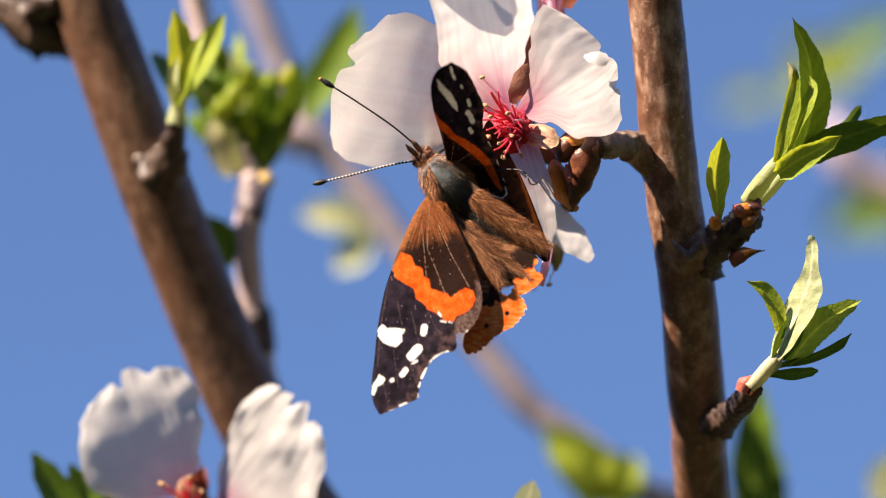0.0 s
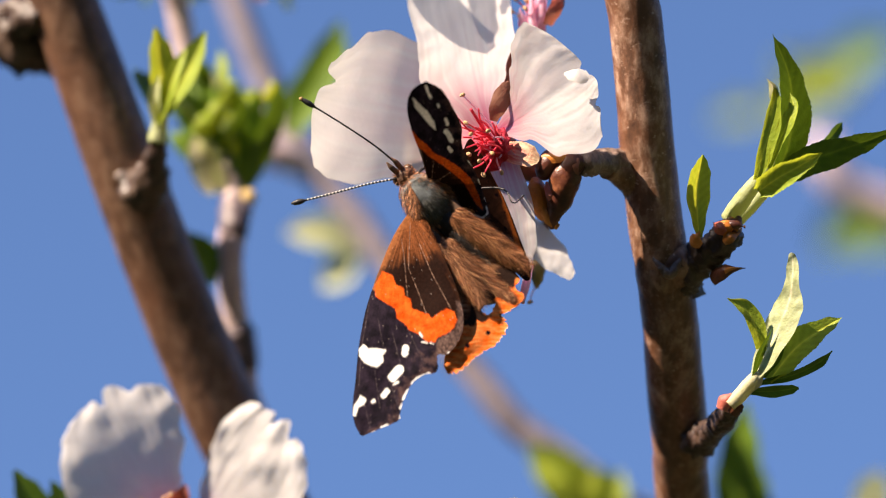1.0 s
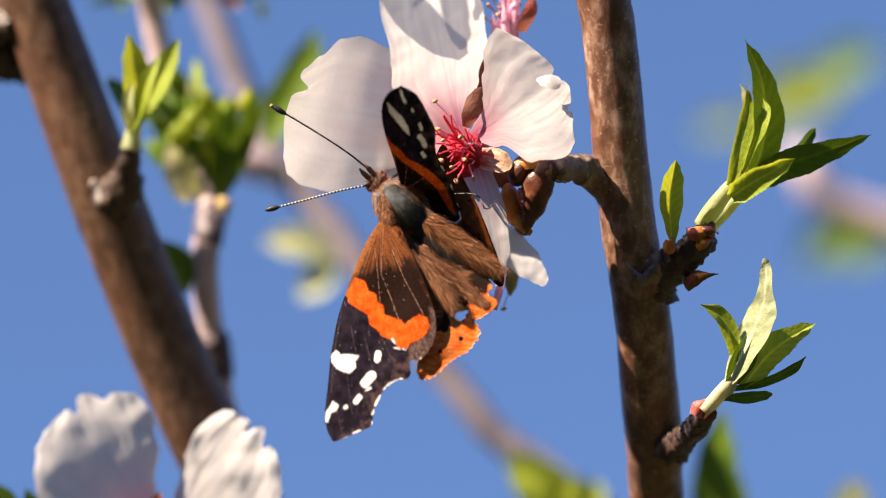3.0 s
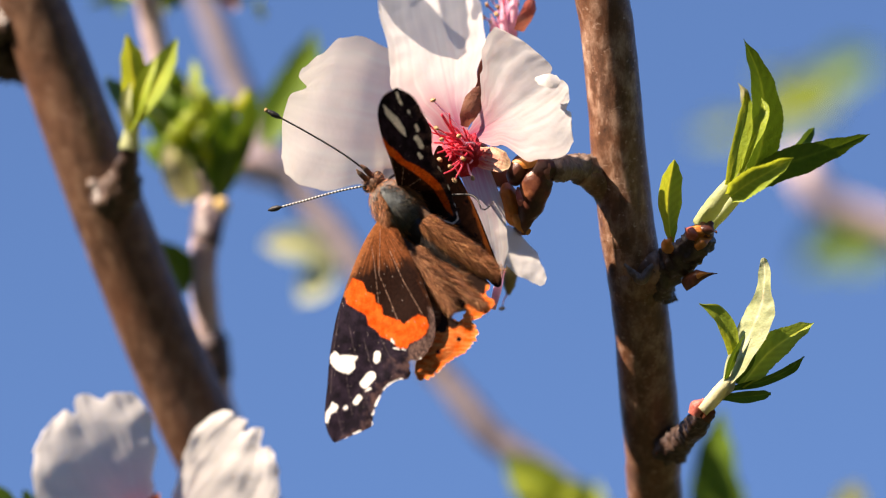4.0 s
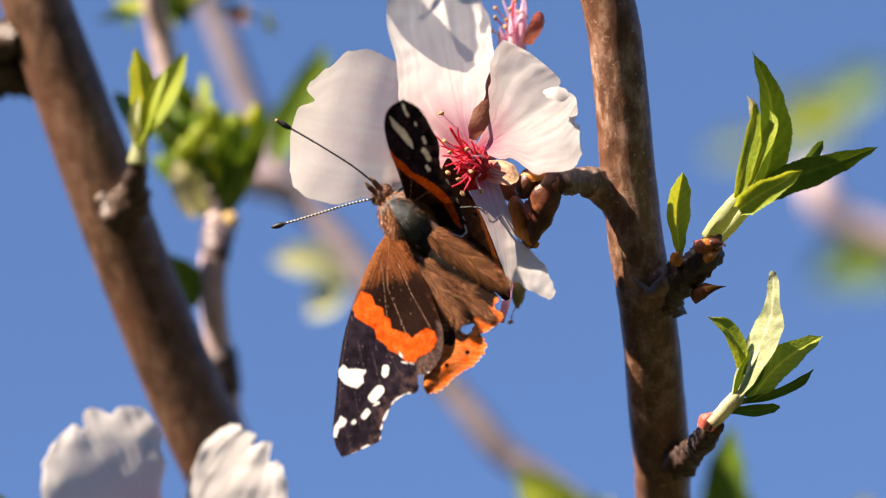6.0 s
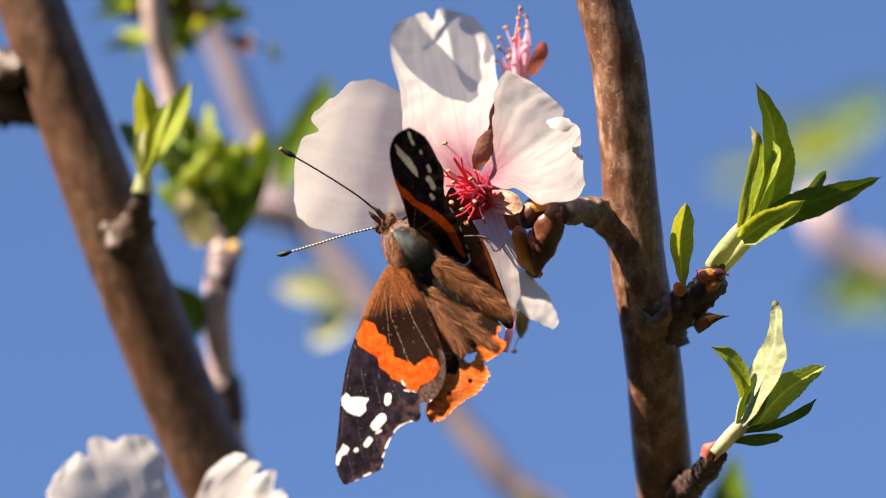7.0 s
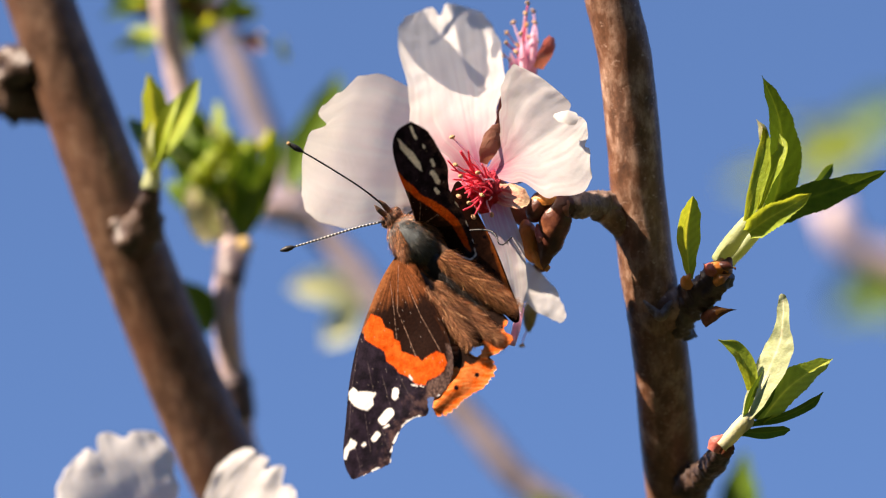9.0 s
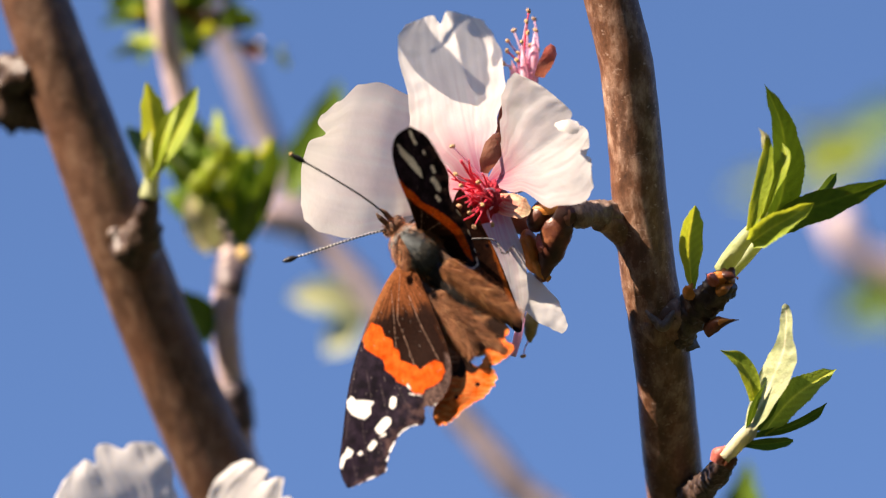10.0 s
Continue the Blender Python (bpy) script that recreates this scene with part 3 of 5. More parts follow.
    leaf(a, [(52.54, 1, 9.05), (54.10, 3, 10.36), (55.45, 4, 12.05)], [(0, 0.6), (0.5, 0.95), (0.8, 0.7), (1, 0.1)], (0.2, -0.9, -0.3), fold=0.3)
    scales = (((37.28, -4, -3.74), (37.53, -5.5, -2.62), (38.55, -4, -1.67), 1.2, SCALE_PINK), ((38.39, -4, -4.06), (38.64, -5.5, -2.62), (39.51, -4, -1.27), 1.6, SCALE_ORANGE), ((39.82, -4, -3.90), (39.92, -5.5, -2.46), (40.46, -4, -1.35), 1.4, SCALE), ((38.07, -4, -4.70), (38.96, -5.5, -4.06), (40.46, -4, -3.42), 0.9, SCALE_ORANGE))
    for i, (p, q, r, k, m) in enumerate(scales):
        part("bud_scale", blade([p, q, r], [(0, k * 0.8), (0.5, k), (1, k * 0.3)], (0.1 * i - 0.1, -1, 0.3), 14, 10, cup=-0.5, seed=i, ruffle=0.3), m, a, "russet bud scale")
    for i, (p, q, r, k, m) in enumerate((((36.48, 0, -9.68), (38.27, -3, -8.85), (41.38, -3, -8.53), 1.3, SCALE), ((37.40, -1, -9.19), (39.03, -4, -8.60), (40.78, -4, -8.44), 0.55, SCALE_ORANGE))):
        part("bud_scale", blade([p, q, r], [(0, k), (0.4, k * 0.9), (1, 0.06)], (0, -1, 0.3), 16, 10, cup=-0.7), m, a, "pointed bud scale")

    c = thing("leaf_shoot", (34.72, 0, -4.56), "single young green leaf standing on a bud", "leaves", "leaf shoots")
    leaf(c, [(34.88, -2, -4.23), (34.53, -3, -0.88), (34.41, -4, 2.87), (35.13, -6, 7.47)], [(0, 0.4), (0.2, 1.0), (0.5, 1.75), (0.8, 1.5), (0.93, 0.8), (1, 0.15)], (0.2, -0.97, 0.1), LEAF_YOUNG, fold=0.55, nu=44, curl=0.1)
    part("bud_scale", blade([(33.72, -1, -5.35), (34.29, -3, -4.39), (34.93, -3, -3.43)], [(0, 1.1), (0.5, 1.1), (1, 0.2)], (-0.1, -1, 0.2), 14, 10, cup=-0.6), SCALE_ORANGE, c, "mustard-brown bud scale")

    b = thing("leaf_shoot", (39.44, -5.84, -27.90), "pale young almond leaves unfolding from a low spur", "leaves", "leaf shoots")
    part("stalk", tube([(39.10, -5.84, -27.90), (40.40, -5.6, -26.56), (41.99, -5.356, -24.74), (43.82, -5.132, -22.82)], [0.95, 1.05, 1.05, 0.6], 20, 14, 0.06, 0.6, 2), LEAF_CREAM, b, "cream-coloured stalk")
    leaf(b, [(42.30, -5.6, -24.41), (44.67, -5.66, -19.40), (47.06, -5.964, -14.06), (47.83, -6.26, -9.93), (47.65, -6.52, -6.28)], [(0, 0.7), (0.2, 1.7), (0.42, 2.3), (0.58, 2.3), (0.76, 1.2), (0.9, 1.0), (1, 0.5)], (-0.5, -0.8, 0.35), LEAF_PALE, fold=0.0, nu=70, ruffle=0.4, blunt=0.6,
         other=[(0, 0.7), (0.2, 2.0), (0.45, 2.7), (0.62, 2.5), (0.78, 1.3), (0.9, 1.0), (1, 0.5)], label="pale cream-green leaf")
    leaf(b, [(42.29, -5.844, -23.92), (43.53, -6.132, -20.19), (45.13, -6.172, -16.76)], [(0, 0.3), (0.4, 0.75), (1, 0.05)], (0.6, -0.75, -0.2), LEAF, nu=30)
    leaf(b, [(43.42, -5.412, -19.79), (42.78, -5.444, -17.01), (41.35, -5.48, -14.39), (38.64, -5.74, -12.80)], [(0, 0.9), (0.4, 1.3), (0.7, 1.1), (1, 0.1)], (0.2, -0.9, 0.3), LEAF_YOUNG, fold=0.4, nu=40, curl=0.15)
    leaf(b, [(44.63, -4.876, -24.42), (48.06, -4.684, -20.14), (51.25, -4.472, -17.60), (54.95, -4.26, -15.44)], [(0, 0.6), (0.25, 2.0), (0.55, 2.1), (0.85, 1.1), (1, 0.05)], (-0.05, -0.9, 0.35), LEAF_YOUNG, fold=0.35, teeth=20, nu=50)
    leaf(b, [(43.81, -5.364, -23.93), (45.64, -5.636, -21.21), (47.23, -5.672, -18.37)], [(0, 0.4), (0.5, 0.8), (1, 0.05)], (0.5, -0.8, -0.3), LEAF, nu=30)
    leaf(b, [(42.80, -5.116, -24.75), (47.82, -4.884, -23.63), (51.57, -4.664, -21.89), (53.56, -4.684, -20.14)], [(0, 0.4), (0.4, 0.7), (0.8, 0.75), (1, 0.1)], (0.2, -0.85, -0.3), LEAF, fold=0.3, nu=40)
    leaf(b, [(41.99, -5.34, -25.84), (45.18, -5.1, -25.85), (48.85, -4.864, -25.39)], [(0, 0.5), (0.5, 0.9), (0.85, 0.7), (1, 0.2)], (0.1, -0.9, -0.2), LEAF, fold=0.3)
    part("bud_scale", blade([(37.98, -6.08, -28.53), (38.62, -6.32, -27.25), (39.59, -6.068, -26.31)], [(0, 1.0), (0.5, 1.3), (1, 0.5)], (0, -1, 0.2), 14, 10, cup=-0.6), SCALE_PINK, b, "red bud scale")
    part("bud_scale", blade([(39.26, -6.08, -29.01), (40.04, -6.32, -28.21), (41.01, -6.08, -27.89)], [(0, 1.0), (0.5, 1.2), (1, 0.3)], (0.2, -1, 0.1), 14, 10, cup=-0.6), SCALE, b, "brown bud scale")
    part("bud_scale", blade([(41.17, -5.828, -25.76), (42.75, -6.084, -24.39), (44.02, -6.1, -22.80)], [(0, 0.8), (0.5, 0.9), (1, 0.1)], (0, -1, 0.2), 14, 8, cup=-0.5), LEAF_CREAM, b)

    e = thing("leaf_shoot", (-43.10, 36, 9.24), "slightly blurred green leaves opening on a spur", "leaves", "leaf shoots")
    part("stalk", tube([(-43.10, 36, 8.74), (-42.77, 36, 10.90), (-42.44, 36, 13.81), (-42.10, 36, 16.73)], [1.5, 1.2, 1.1, 0.8], 18, 12, 0.05, 0.6, 3), LEAF_PALE, e, "pale stalk")
    leaf(e, [(-42.60, 36, 12.56), (-42.26, 34, 18.35), (-42.80, 33, 22.48), (-43.25, 32, 25.77)], W(2.2), (0.3, -0.9, 0.1), LEAF_YOUNG, fold=0.4)
    leaf(e, [(-41.94, 36, 12.56), (-39.44, 36, 17.56), (-37.36, 36, 21.72), (-35.95, 36, 25.21)], W(2.1), (-0.3, -0.9, 0.2), LEAF_YOUNG, fold=0.5)
    leaf(e, [(-42.84, 34, 11.71), (-41.34, 32, 15.83), (-40.10, 32, 19.55), (-38.65, 33, 22.64)], W(1.3), (-0.3, -0.9, 0.2), LEAF_YOUNG, fold=0.5)
    leaf(e, [(-42.72, 35, 10.89), (-43.30, 33, 15.01), (-42.59, 32, 18.73)], W(1.1), (-0.4, -0.9, 0.2), LEAF_PALE, fold=0.4)
    leaf(e, [(-42.45, 40, 13.45), (-40.53, 42, 17.67), (-38.94, 44, 21.07)], W(1.6), (0, -0.9, 0.2), fold=0.3)
    leaf(e, [(-43.32, 48, 12.73), (-45.20, 52, 17.01), (-47.26, 56, 19.80)], W(1.6), (0.3, -0.9, 0.2), fold=0.3)

    f = thing("leaf_shoot", (-33.39, 78, 0.09), "blurred cluster of green leaves and buds on a pruned twig", "leaves", "leaf shoots")
    for i in range(58):
        r = random.Random(40 + i)
        rise, out = r.random(), r.uniform(-1, 1)
        base = Vector((-34.5, 78, 0.5)) + Vector((r.uniform(-2, 2) + out * 3, r.uniform(-4, 4), 1 + 15 * rise))
        tip = base + Vector((out * 6 - 1.5, r.uniform(-8, 8), r.uniform(3, 10) * (1.15 - 0.45 * rise)))
        mid = base.lerp(tip, 0.5) + Vector((out * 1.6, r.uniform(-2, 2), 1.2))
        leaf(f, [base, mid, tip], W(r.uniform(0.9, 1.8)), (r.uniform(-0.9, 0.7), -0.8, r.uniform(-0.5, 0.7)), (LEAF_YOUNG, LEAF, LEAF, LEAF, LEAF_YOUNG, LEAF_PALE, LEAF, LEAF)[i % 8], fold=0.4, nu=16, nv=8)
    leaf(f, [(-31.18, 74, 0.90), (-28.55, 72, 7.77), (-26.82, 71, 12.91), (-25.26, 70, 18.72)], W(2.3), (0.6, -0.75, -0.1), fold=0.2)
    leaf(f, [(-31.78, 74, 2.62), (-30.61, 72, 8.62), (-29.59, 72, 13.77), (-28.91, 72, 17.21)], W(1.9), (0.5, -0.8, 0.0), fold=0.3)
    leaf(f, [(-35.69, 75, 0.89), (-36.94, 74, 2.78), (-38.03, 73, 6.47), (-38.38, 73, 10.34)], W(1.8), (-0.1, -0.9, 0.3), LEAF_CREAM)
    leaf(f, [(-33.79, 75, 0.89), (-35.65, 74, 4.76), (-36.66, 73, 9.48)], W(1.8), (0.3, -0.9, 0.3), LEAF_PALE)
    for p, q in (((-35.35, 70, 12.89), 2.4), ((-33.26, 74, 16.20), 2.2), ((-37.31, 72, 11.19), 2.0)):
        part("bud", blob(p, (1.5, 1.5, q), (0.25, 0, 1), 0.1), LEAF_YOUNG, f, "yellow-green bud")

    # leaves behind the thick branch and further off
    far = [
        ("green leaves half hidden behind the thick branch", [([(-40.02, 66, -5.07), (-37.70, 66, -8.93), (-35.39, 66, -12.80)], 2.6), ([(-39.15, 70, -5.52), (-36.39, 70, -8.54), (-35.36, 70, -11.99)], 2.0)], LEAF),
        ("small green leaf beside the pruned twig", [([(-32.22, 74, -24.16), (-30.83, 74, -21.56), (-30.14, 74, -18.53)], 1.6)], LEAF),
        ("large blurred green leaf low behind the branch", [([(47.24, 110, -58.29), (46.88, 110, -48.41), (47.24, 110, -39.43), (47.96, 110, -32.24)], 3.9), ([(49.68, 114, -58.52), (49.95, 114, -48.60), (50.13, 114, -41.39)], 2.8)], LEAF),
        ("blurred green leaves low in the distance", [([(27.38, 140, -53.55), (21.83, 140, -47.08), (13.97, 140, -40.60)], 3.8), ([(25.62, 144, -53.76), (22.88, 146, -48.74), (18.73, 148, -42.31)], 3.6), ([(28.30, 140, -53.55), (26.97, 142, -49.02), (25.58, 142, -44.39)], 3.2), ([(22.29, 138, -53.77), (18.56, 138, -47.31), (14.44, 140, -42.61)], 2.6), ([(27.07, 142, -54.00), (28.45, 142, -49.36), (29.40, 143, -45.23)], 2.4), ([(24.21, 140, -53.43), (23.23, 139, -49.20), (24.64, 140, -44.62)], 2.6)], LEAF_YOUNG),
        ("soft green leaf behind the blossom", [([(-24.85, 120, 10.07), (-21.68, 120, 15.51), (-18.50, 120, 21.86), (-16.87, 120, 28.21)], 3.6), ([(-23.95, 120, 10.07), (-23.08, 122, 16.45), (-22.18, 122, 20.54)], 2.6)], LEAF),
        ("pale blurred leaves beside the far branch", [([(-13.77, 175, -9.47), (-19.50, 175, -6.79), (-26.20, 175, -6.60)], 3.2), ([(-13.77, 175, -9.47), (-17.11, 175, -13.29), (-19.98, 175, -16.16)], 3.0)], LEAF_PALE),
        ("very blurred yellowish leaves in the distance", [([(75.84, 440, 16.81), (81.80, 440, 20.39), (90.15, 440, 22.78)], 4.7), ([(73.45, 440, 13.24), (77.15, 442, 18.03), (78.46, 444, 22.84)], 3.9), ([(75.84, 440, 21.58), (84.19, 440, 19.20), (90.15, 440, 23.97)], 3.9), ([(60.34, 440, 13.24), (65.11, 440, 14.43), (71.07, 440, 15.62)], 2.7), ([(78.23, 440, 16.81), (81.93, 442, 22.81), (85.38, 440, 27.55)], 4.2), ([(73.73, 445, 25.26), (77.32, 445, 24.06), (81.57, 446, 21.44)], 3.0)], LEAF_YOUNG),
        ("very blurred green leaves in the distance", [([(84.74, 430, 23.79), (90.66, 430, 27.34), (97.76, 430, 29.71)], 4.7), ([(82.37, 430, -14.08), (87.11, 430, -9.35), (93.03, 430, -6.98)], 4.7), ([(89.81, 435, -14.14), (94.56, 435, -10.57), (101.69, 435, -9.39)], 4.7)], LEAF),
    ]
    for label, leaves, material in far:
        g = thing("leaf_shoot", leaves[0][0][0], label, "leaves", "leaf shoots")
        for i, (pts, k) in enumerate(leaves):
            leaf(g, pts, W(k), (0.25 * math.sin(i * 2.1 + k), -0.9, 0.35), material, fold=0.25, nu=20, nv=8)


    # a bushy tuft on the pale twig, with brown scales among its leaves
    h = thing("leaf_shoot", (-41.04, 100, 36.17), "blurred tuft of green leaves and brown scales on the pale twig", "leaves", "leaf shoots")
    for i in range(110):
        r = random.Random(640 + i)
        base = Vector((-40.60, 100, 36.17)) + Vector((r.gauss(0, 5.2), r.uniform(-5, 5), r.uniform(-4.5, 9)))
        tip = base + Vector((r.uniform(-7, 7) + (2 if i % 2 else -2), r.uniform(-6, 6), r.uniform(-4, 5)))
        leaf(h, [base, base.lerp(tip, 0.5) + Vector((0, 0, 0.9)), tip], W(r.uniform(0.8, 1.7)), (r.uniform(-0.9, 0.6), -0.8, r.uniform(-0.5, 0.6)), (LEAF, LEAF_YOUNG, LEAF, SCALE, LEAF, LEAF)[i % 6], fold=0.3, nu=14, nv=8)

shoots()


# ---- blossoms ----
def stamen(parent, base, tip, material, bow=0.8, seed=0, thick=0.16, tipped=True):
    a, b = Vector(base), Vector(tip)
    r = random.Random(seed)
    mid = a.lerp(b, 0.55) + Vector((r.uniform(-bow, bow), r.uniform(-bow, bow), r.uniform(-bow, bow)))
    s = part("stamen", tube([a, mid, b], [thick * 1.3, thick, thick * 0.8], 12, 8), material, parent)
    if not tipped:
        return
    part("anther", blob(b, (0.3, 0.3, 0.44), (r.uniform(-1, 1), r.uniform(-1, 1), r.uniform(-1, 1)), 0.2, 2.0, seed, 8, 10), ANTHER, s, "cream anther")


def main_blossom():
    b = thing("almond_blossom", (6.73, 2, 8.90), "open white almond blossom with a deep pink throat on a spur", "flower", "blossoms")
    tint = petal_tint(PINK, 0.5, 1.0)
    part("petal", blade([(5.44, 0, 9.84), (3.69, 2, 16.12), (2.10, 7, 22.66), (1.05, 12, 28.86), (0.49, 17, 35.30)],
                        [(0, 0.9), (0.12, 3.6), (0.24, 7.0), (0.32, 7.9), (0.42, 7.3), (0.54, 6.9), (0.75, 7.6), (0.9, 7.2), (1, 6.2)], (0.05, -0.93, 0.35), 80, 90,
                        other=[(0, 0.9), (0.15, 2.4), (0.3, 4.6), (0.5, 7.0), (0.75, 7.3), (0.9, 6.4), (1, 5.2)], blunt=0.42, lobes=((-0.16, 0.10, 1.9), (-0.02, 0.1, -0.4)),
                        cup=0.08, pleat=0.22, ruffle=0.35, ruffle_size=0.22, edge=0.02, seed=1, tint=petal_tint(PINK, 0.4, 0.8)), PETAL, b, "notched white petal")
    part("petal", blade([(5.13, 1, 10.81), (-1.53, 7.6, 12.34), (-8.39, 7.4, 13.63), (-14.15, 4.5, 14.79), (-18.96, 0, 15.84)],
                        [(0, 0.9), (0.2, 4.5), (0.35, 7.8), (0.5, 9.8), (0.67, 11.6), (0.8, 11.6), (0.92, 10.4), (1, 8.4)], (0.22, -0.95, -0.12), 70, 54,
                        other=[(0, 0.9), (0.2, 4.5), (0.35, 7.8), (0.5, 10.1), (0.67, 11.1), (0.8, 10.2), (0.92, 7.2), (1, 4.8)], blunt=0.22, lobes=((0.45, 0.18, 2.5), (-0.35, 0.3, -0.35)),
                        cup=-0.05, ruffle=0.35, ruffle_size=0.1, pleat=0.04, edge=0.02, seed=2, tint=tint), PETAL, b, "broad white petal in its own shade")
    part("petal", blade([(6.56, 0, 10.64), (10.45, -3, 13.08), (14.78, -6, 15.97), (19.05, -7, 18.89)],
                        [(0, 0.9), (0.15, 1.9), (0.27, 4.0), (0.4, 6.8), (0.55, 9.6), (0.75, 10.9), (0.9, 10.9), (1, 10.0)], (-0.03, -0.96, 0.24), 80, 110,
                        other=[(0, 0.9), (0.25, 3.4), (0.5, 8.2), (0.75, 10.0), (0.9, 9.0), (1, 7.0)], blunt=0.30, lobes=((-0.06, 0.07, 1.8), (0.62, 0.08, 0.8), (0.25, 0.2, -0.5)),
                        fold=0.12, ruffle=0.25, ruffle_size=0.2, pleat=0.2, edge=0.03, seed=3, tint=petal_tint(PINK, 0.56, 0.7)), PETAL, b, "white petal creased down its middle")
    part("petal_lip", blade([(15.53, -8.6, 18.78), (17.10, -9.6, 18.60), (19.00, -9.2, 18.37)], [(0, 0.3), (0.3, 0.85), (0.7, 1.2), (1, 1.0)], (-0.3, -0.85, 0.45), 24, 20, blunt=0.4, cup=-0.25, seed=31), PETAL, b, "small white lip folded over the petal's rim")
    part("petal", blade([(6.23, -1.5, 9.50), (7.84, -3.2, 3.92), (9.43, -3.3, -1.68), (10.71, -2.4, -9.51)],
                        [(0, 0.8), (0.2, 2.2), (0.45, 2.6), (0.75, 2.2), (1, 0.6)], (-0.4, -0.88, 0.25), 50, 30,
                        other=[(0, 0.8), (0.2, 2.2), (0.5, 1.6), (0.8, 1.1), (1, 0.5)], cup=0.1, ruffle=0.25, ruffle_size=0.3, pleat=0.08, edge=0.02, seed=4, tint=petal_tint((0.80, 0.14, 0.36), 0.62, 1.2)), PETAL, b, "white petal hanging beside the wing, flushed pink")
    part("petal", blade([(6.75, 4, 8.60), (0.48, 8, 8.15), (-6.79, 10, 7.36)],
                        [(0, 0.8), (0.3, 3.0), (0.7, 6.0), (0.92, 5.5), (1, 3.0)], (0.2, -0.95, 0.3), 40, 30, ruffle=0.6, seed=5, tint=tint), PETAL, b, "white petal behind the wing")
    part("sepal", blade([(5.75, -1, 12.07), (6.39, -2, 13.97), (7.26, -2, 15.81), (8.06, -2, 17.64)], [(0, 0.6), (0.3, 1.2), (0.65, 1.45), (0.9, 1.0), (1, 0.3)], (0.1, -0.98, 0.05), 24, 14, cup=-0.2, seed=1), SEPAL_TAN, b, "brown oval sepal")
    # The red stripes in the tint stand in for shadows of the stamens.
    part("sepal", blade([(7.03, -1, 8.47), (8.85, -3, 7.65), (10.67, -4, 7.09), (12.19, -4, 6.61)], [(0, 1.0), (0.5, 1.9), (0.85, 1.7), (1, 0.8)], (-0.3, -0.8, 0.5), 24, 24, cup=0.15, seed=2, blunt=0.3, tint=petal_tint((0.75, 0.12, 0.14), 1.1, 3.0)), SEPAL_CREAM, b, "cream sepal with the stamens' streak shadows put in its tint")
    part("sepal", blade([(7.91, 8, 11.38), (8.26, 11, 17.09), (8.60, 13, 22.81)], [(0, 0.7), (0.6, 0.9), (1, 0.4)], (0.1, -0.95, 0.2), 20, 10, cup=0.2, seed=3), SEPAL, b, "dark red sepal")
    part("calyx", tube([(6.56, 0, 8.08), (7.22, 2, 7.94), (8.12, 4, 7.47), (9.74, 6, 6.12), (12.56, 6, 4.11)], [2.2, 2.2, 2.0, 1.8, 1.5], 24, 24, 0.08, 0.6, 4), SEPAL, b, "red calyx cup")
    part("throat", blob((5.2, -3, 8.3), (3.0, 3.0, 1.4), (-0.4, -0.85, 0.2), 0.45, 1.6, 0, 24, 30), THROAT, b, "crimson throat")
    tips = [(1.27, -8, 15.70), (3.57, -7, 13.81), (1.74, -9, 11.80), (0.64, -7, 12.46), (2.46, -9, 10.22), (1.90, -9, 8.32), (3.64, -10, 6.41), (5.31, -9, 6.26), (5.46, -10, 7.52), (2.85, -9, 5.46),
            (4.28, -8, 4.52), (3.01, -8, 11.18), (4.91, -9, 10.69), (1.43, -6, 9.77), (2.22, -7, 7.38), (4.27, -10, 8.78), (6.83, -7, 4.84), (3.34, -5, 12.33), (4.61, -6, 5.32), (1.11, -5, 11.22), (5.87, -8, 9.75), (3.81, -8, 7.61)]
    for i in range(14):
        r = random.Random(500 + i)
        a = tips[r.randrange(len(tips))]
        tips.append(tuple(Vector(a).lerp(Vector((4.92, -7, 8.41)), r.uniform(0.25, 0.6)) + Vector((r.uniform(-1.5, 1.5), r.uniform(-1, 1), r.uniform(-1.5, 1.5)))))
    for i, tip in enumerate(tips):
        r = random.Random(i)
        base = Vector((6.22, -3, 8.53)) + Vector((r.uniform(-1.1, 1.1), 0, r.uniform(-1.1, 1.1)))
        stamen(b, base, tip, FILAMENT if i % 4 else FILAMENT_PALE, 0.7, i, 0.14, i < 20 and i % 2 == 0)
    part("pistil", tube([(6.06, -3, 8.53), (4.13, -6, 11.20), (2.46, -8, 13.72)], [0.3, 0.24, 0.2], 12, 8), FILAMENT, b)


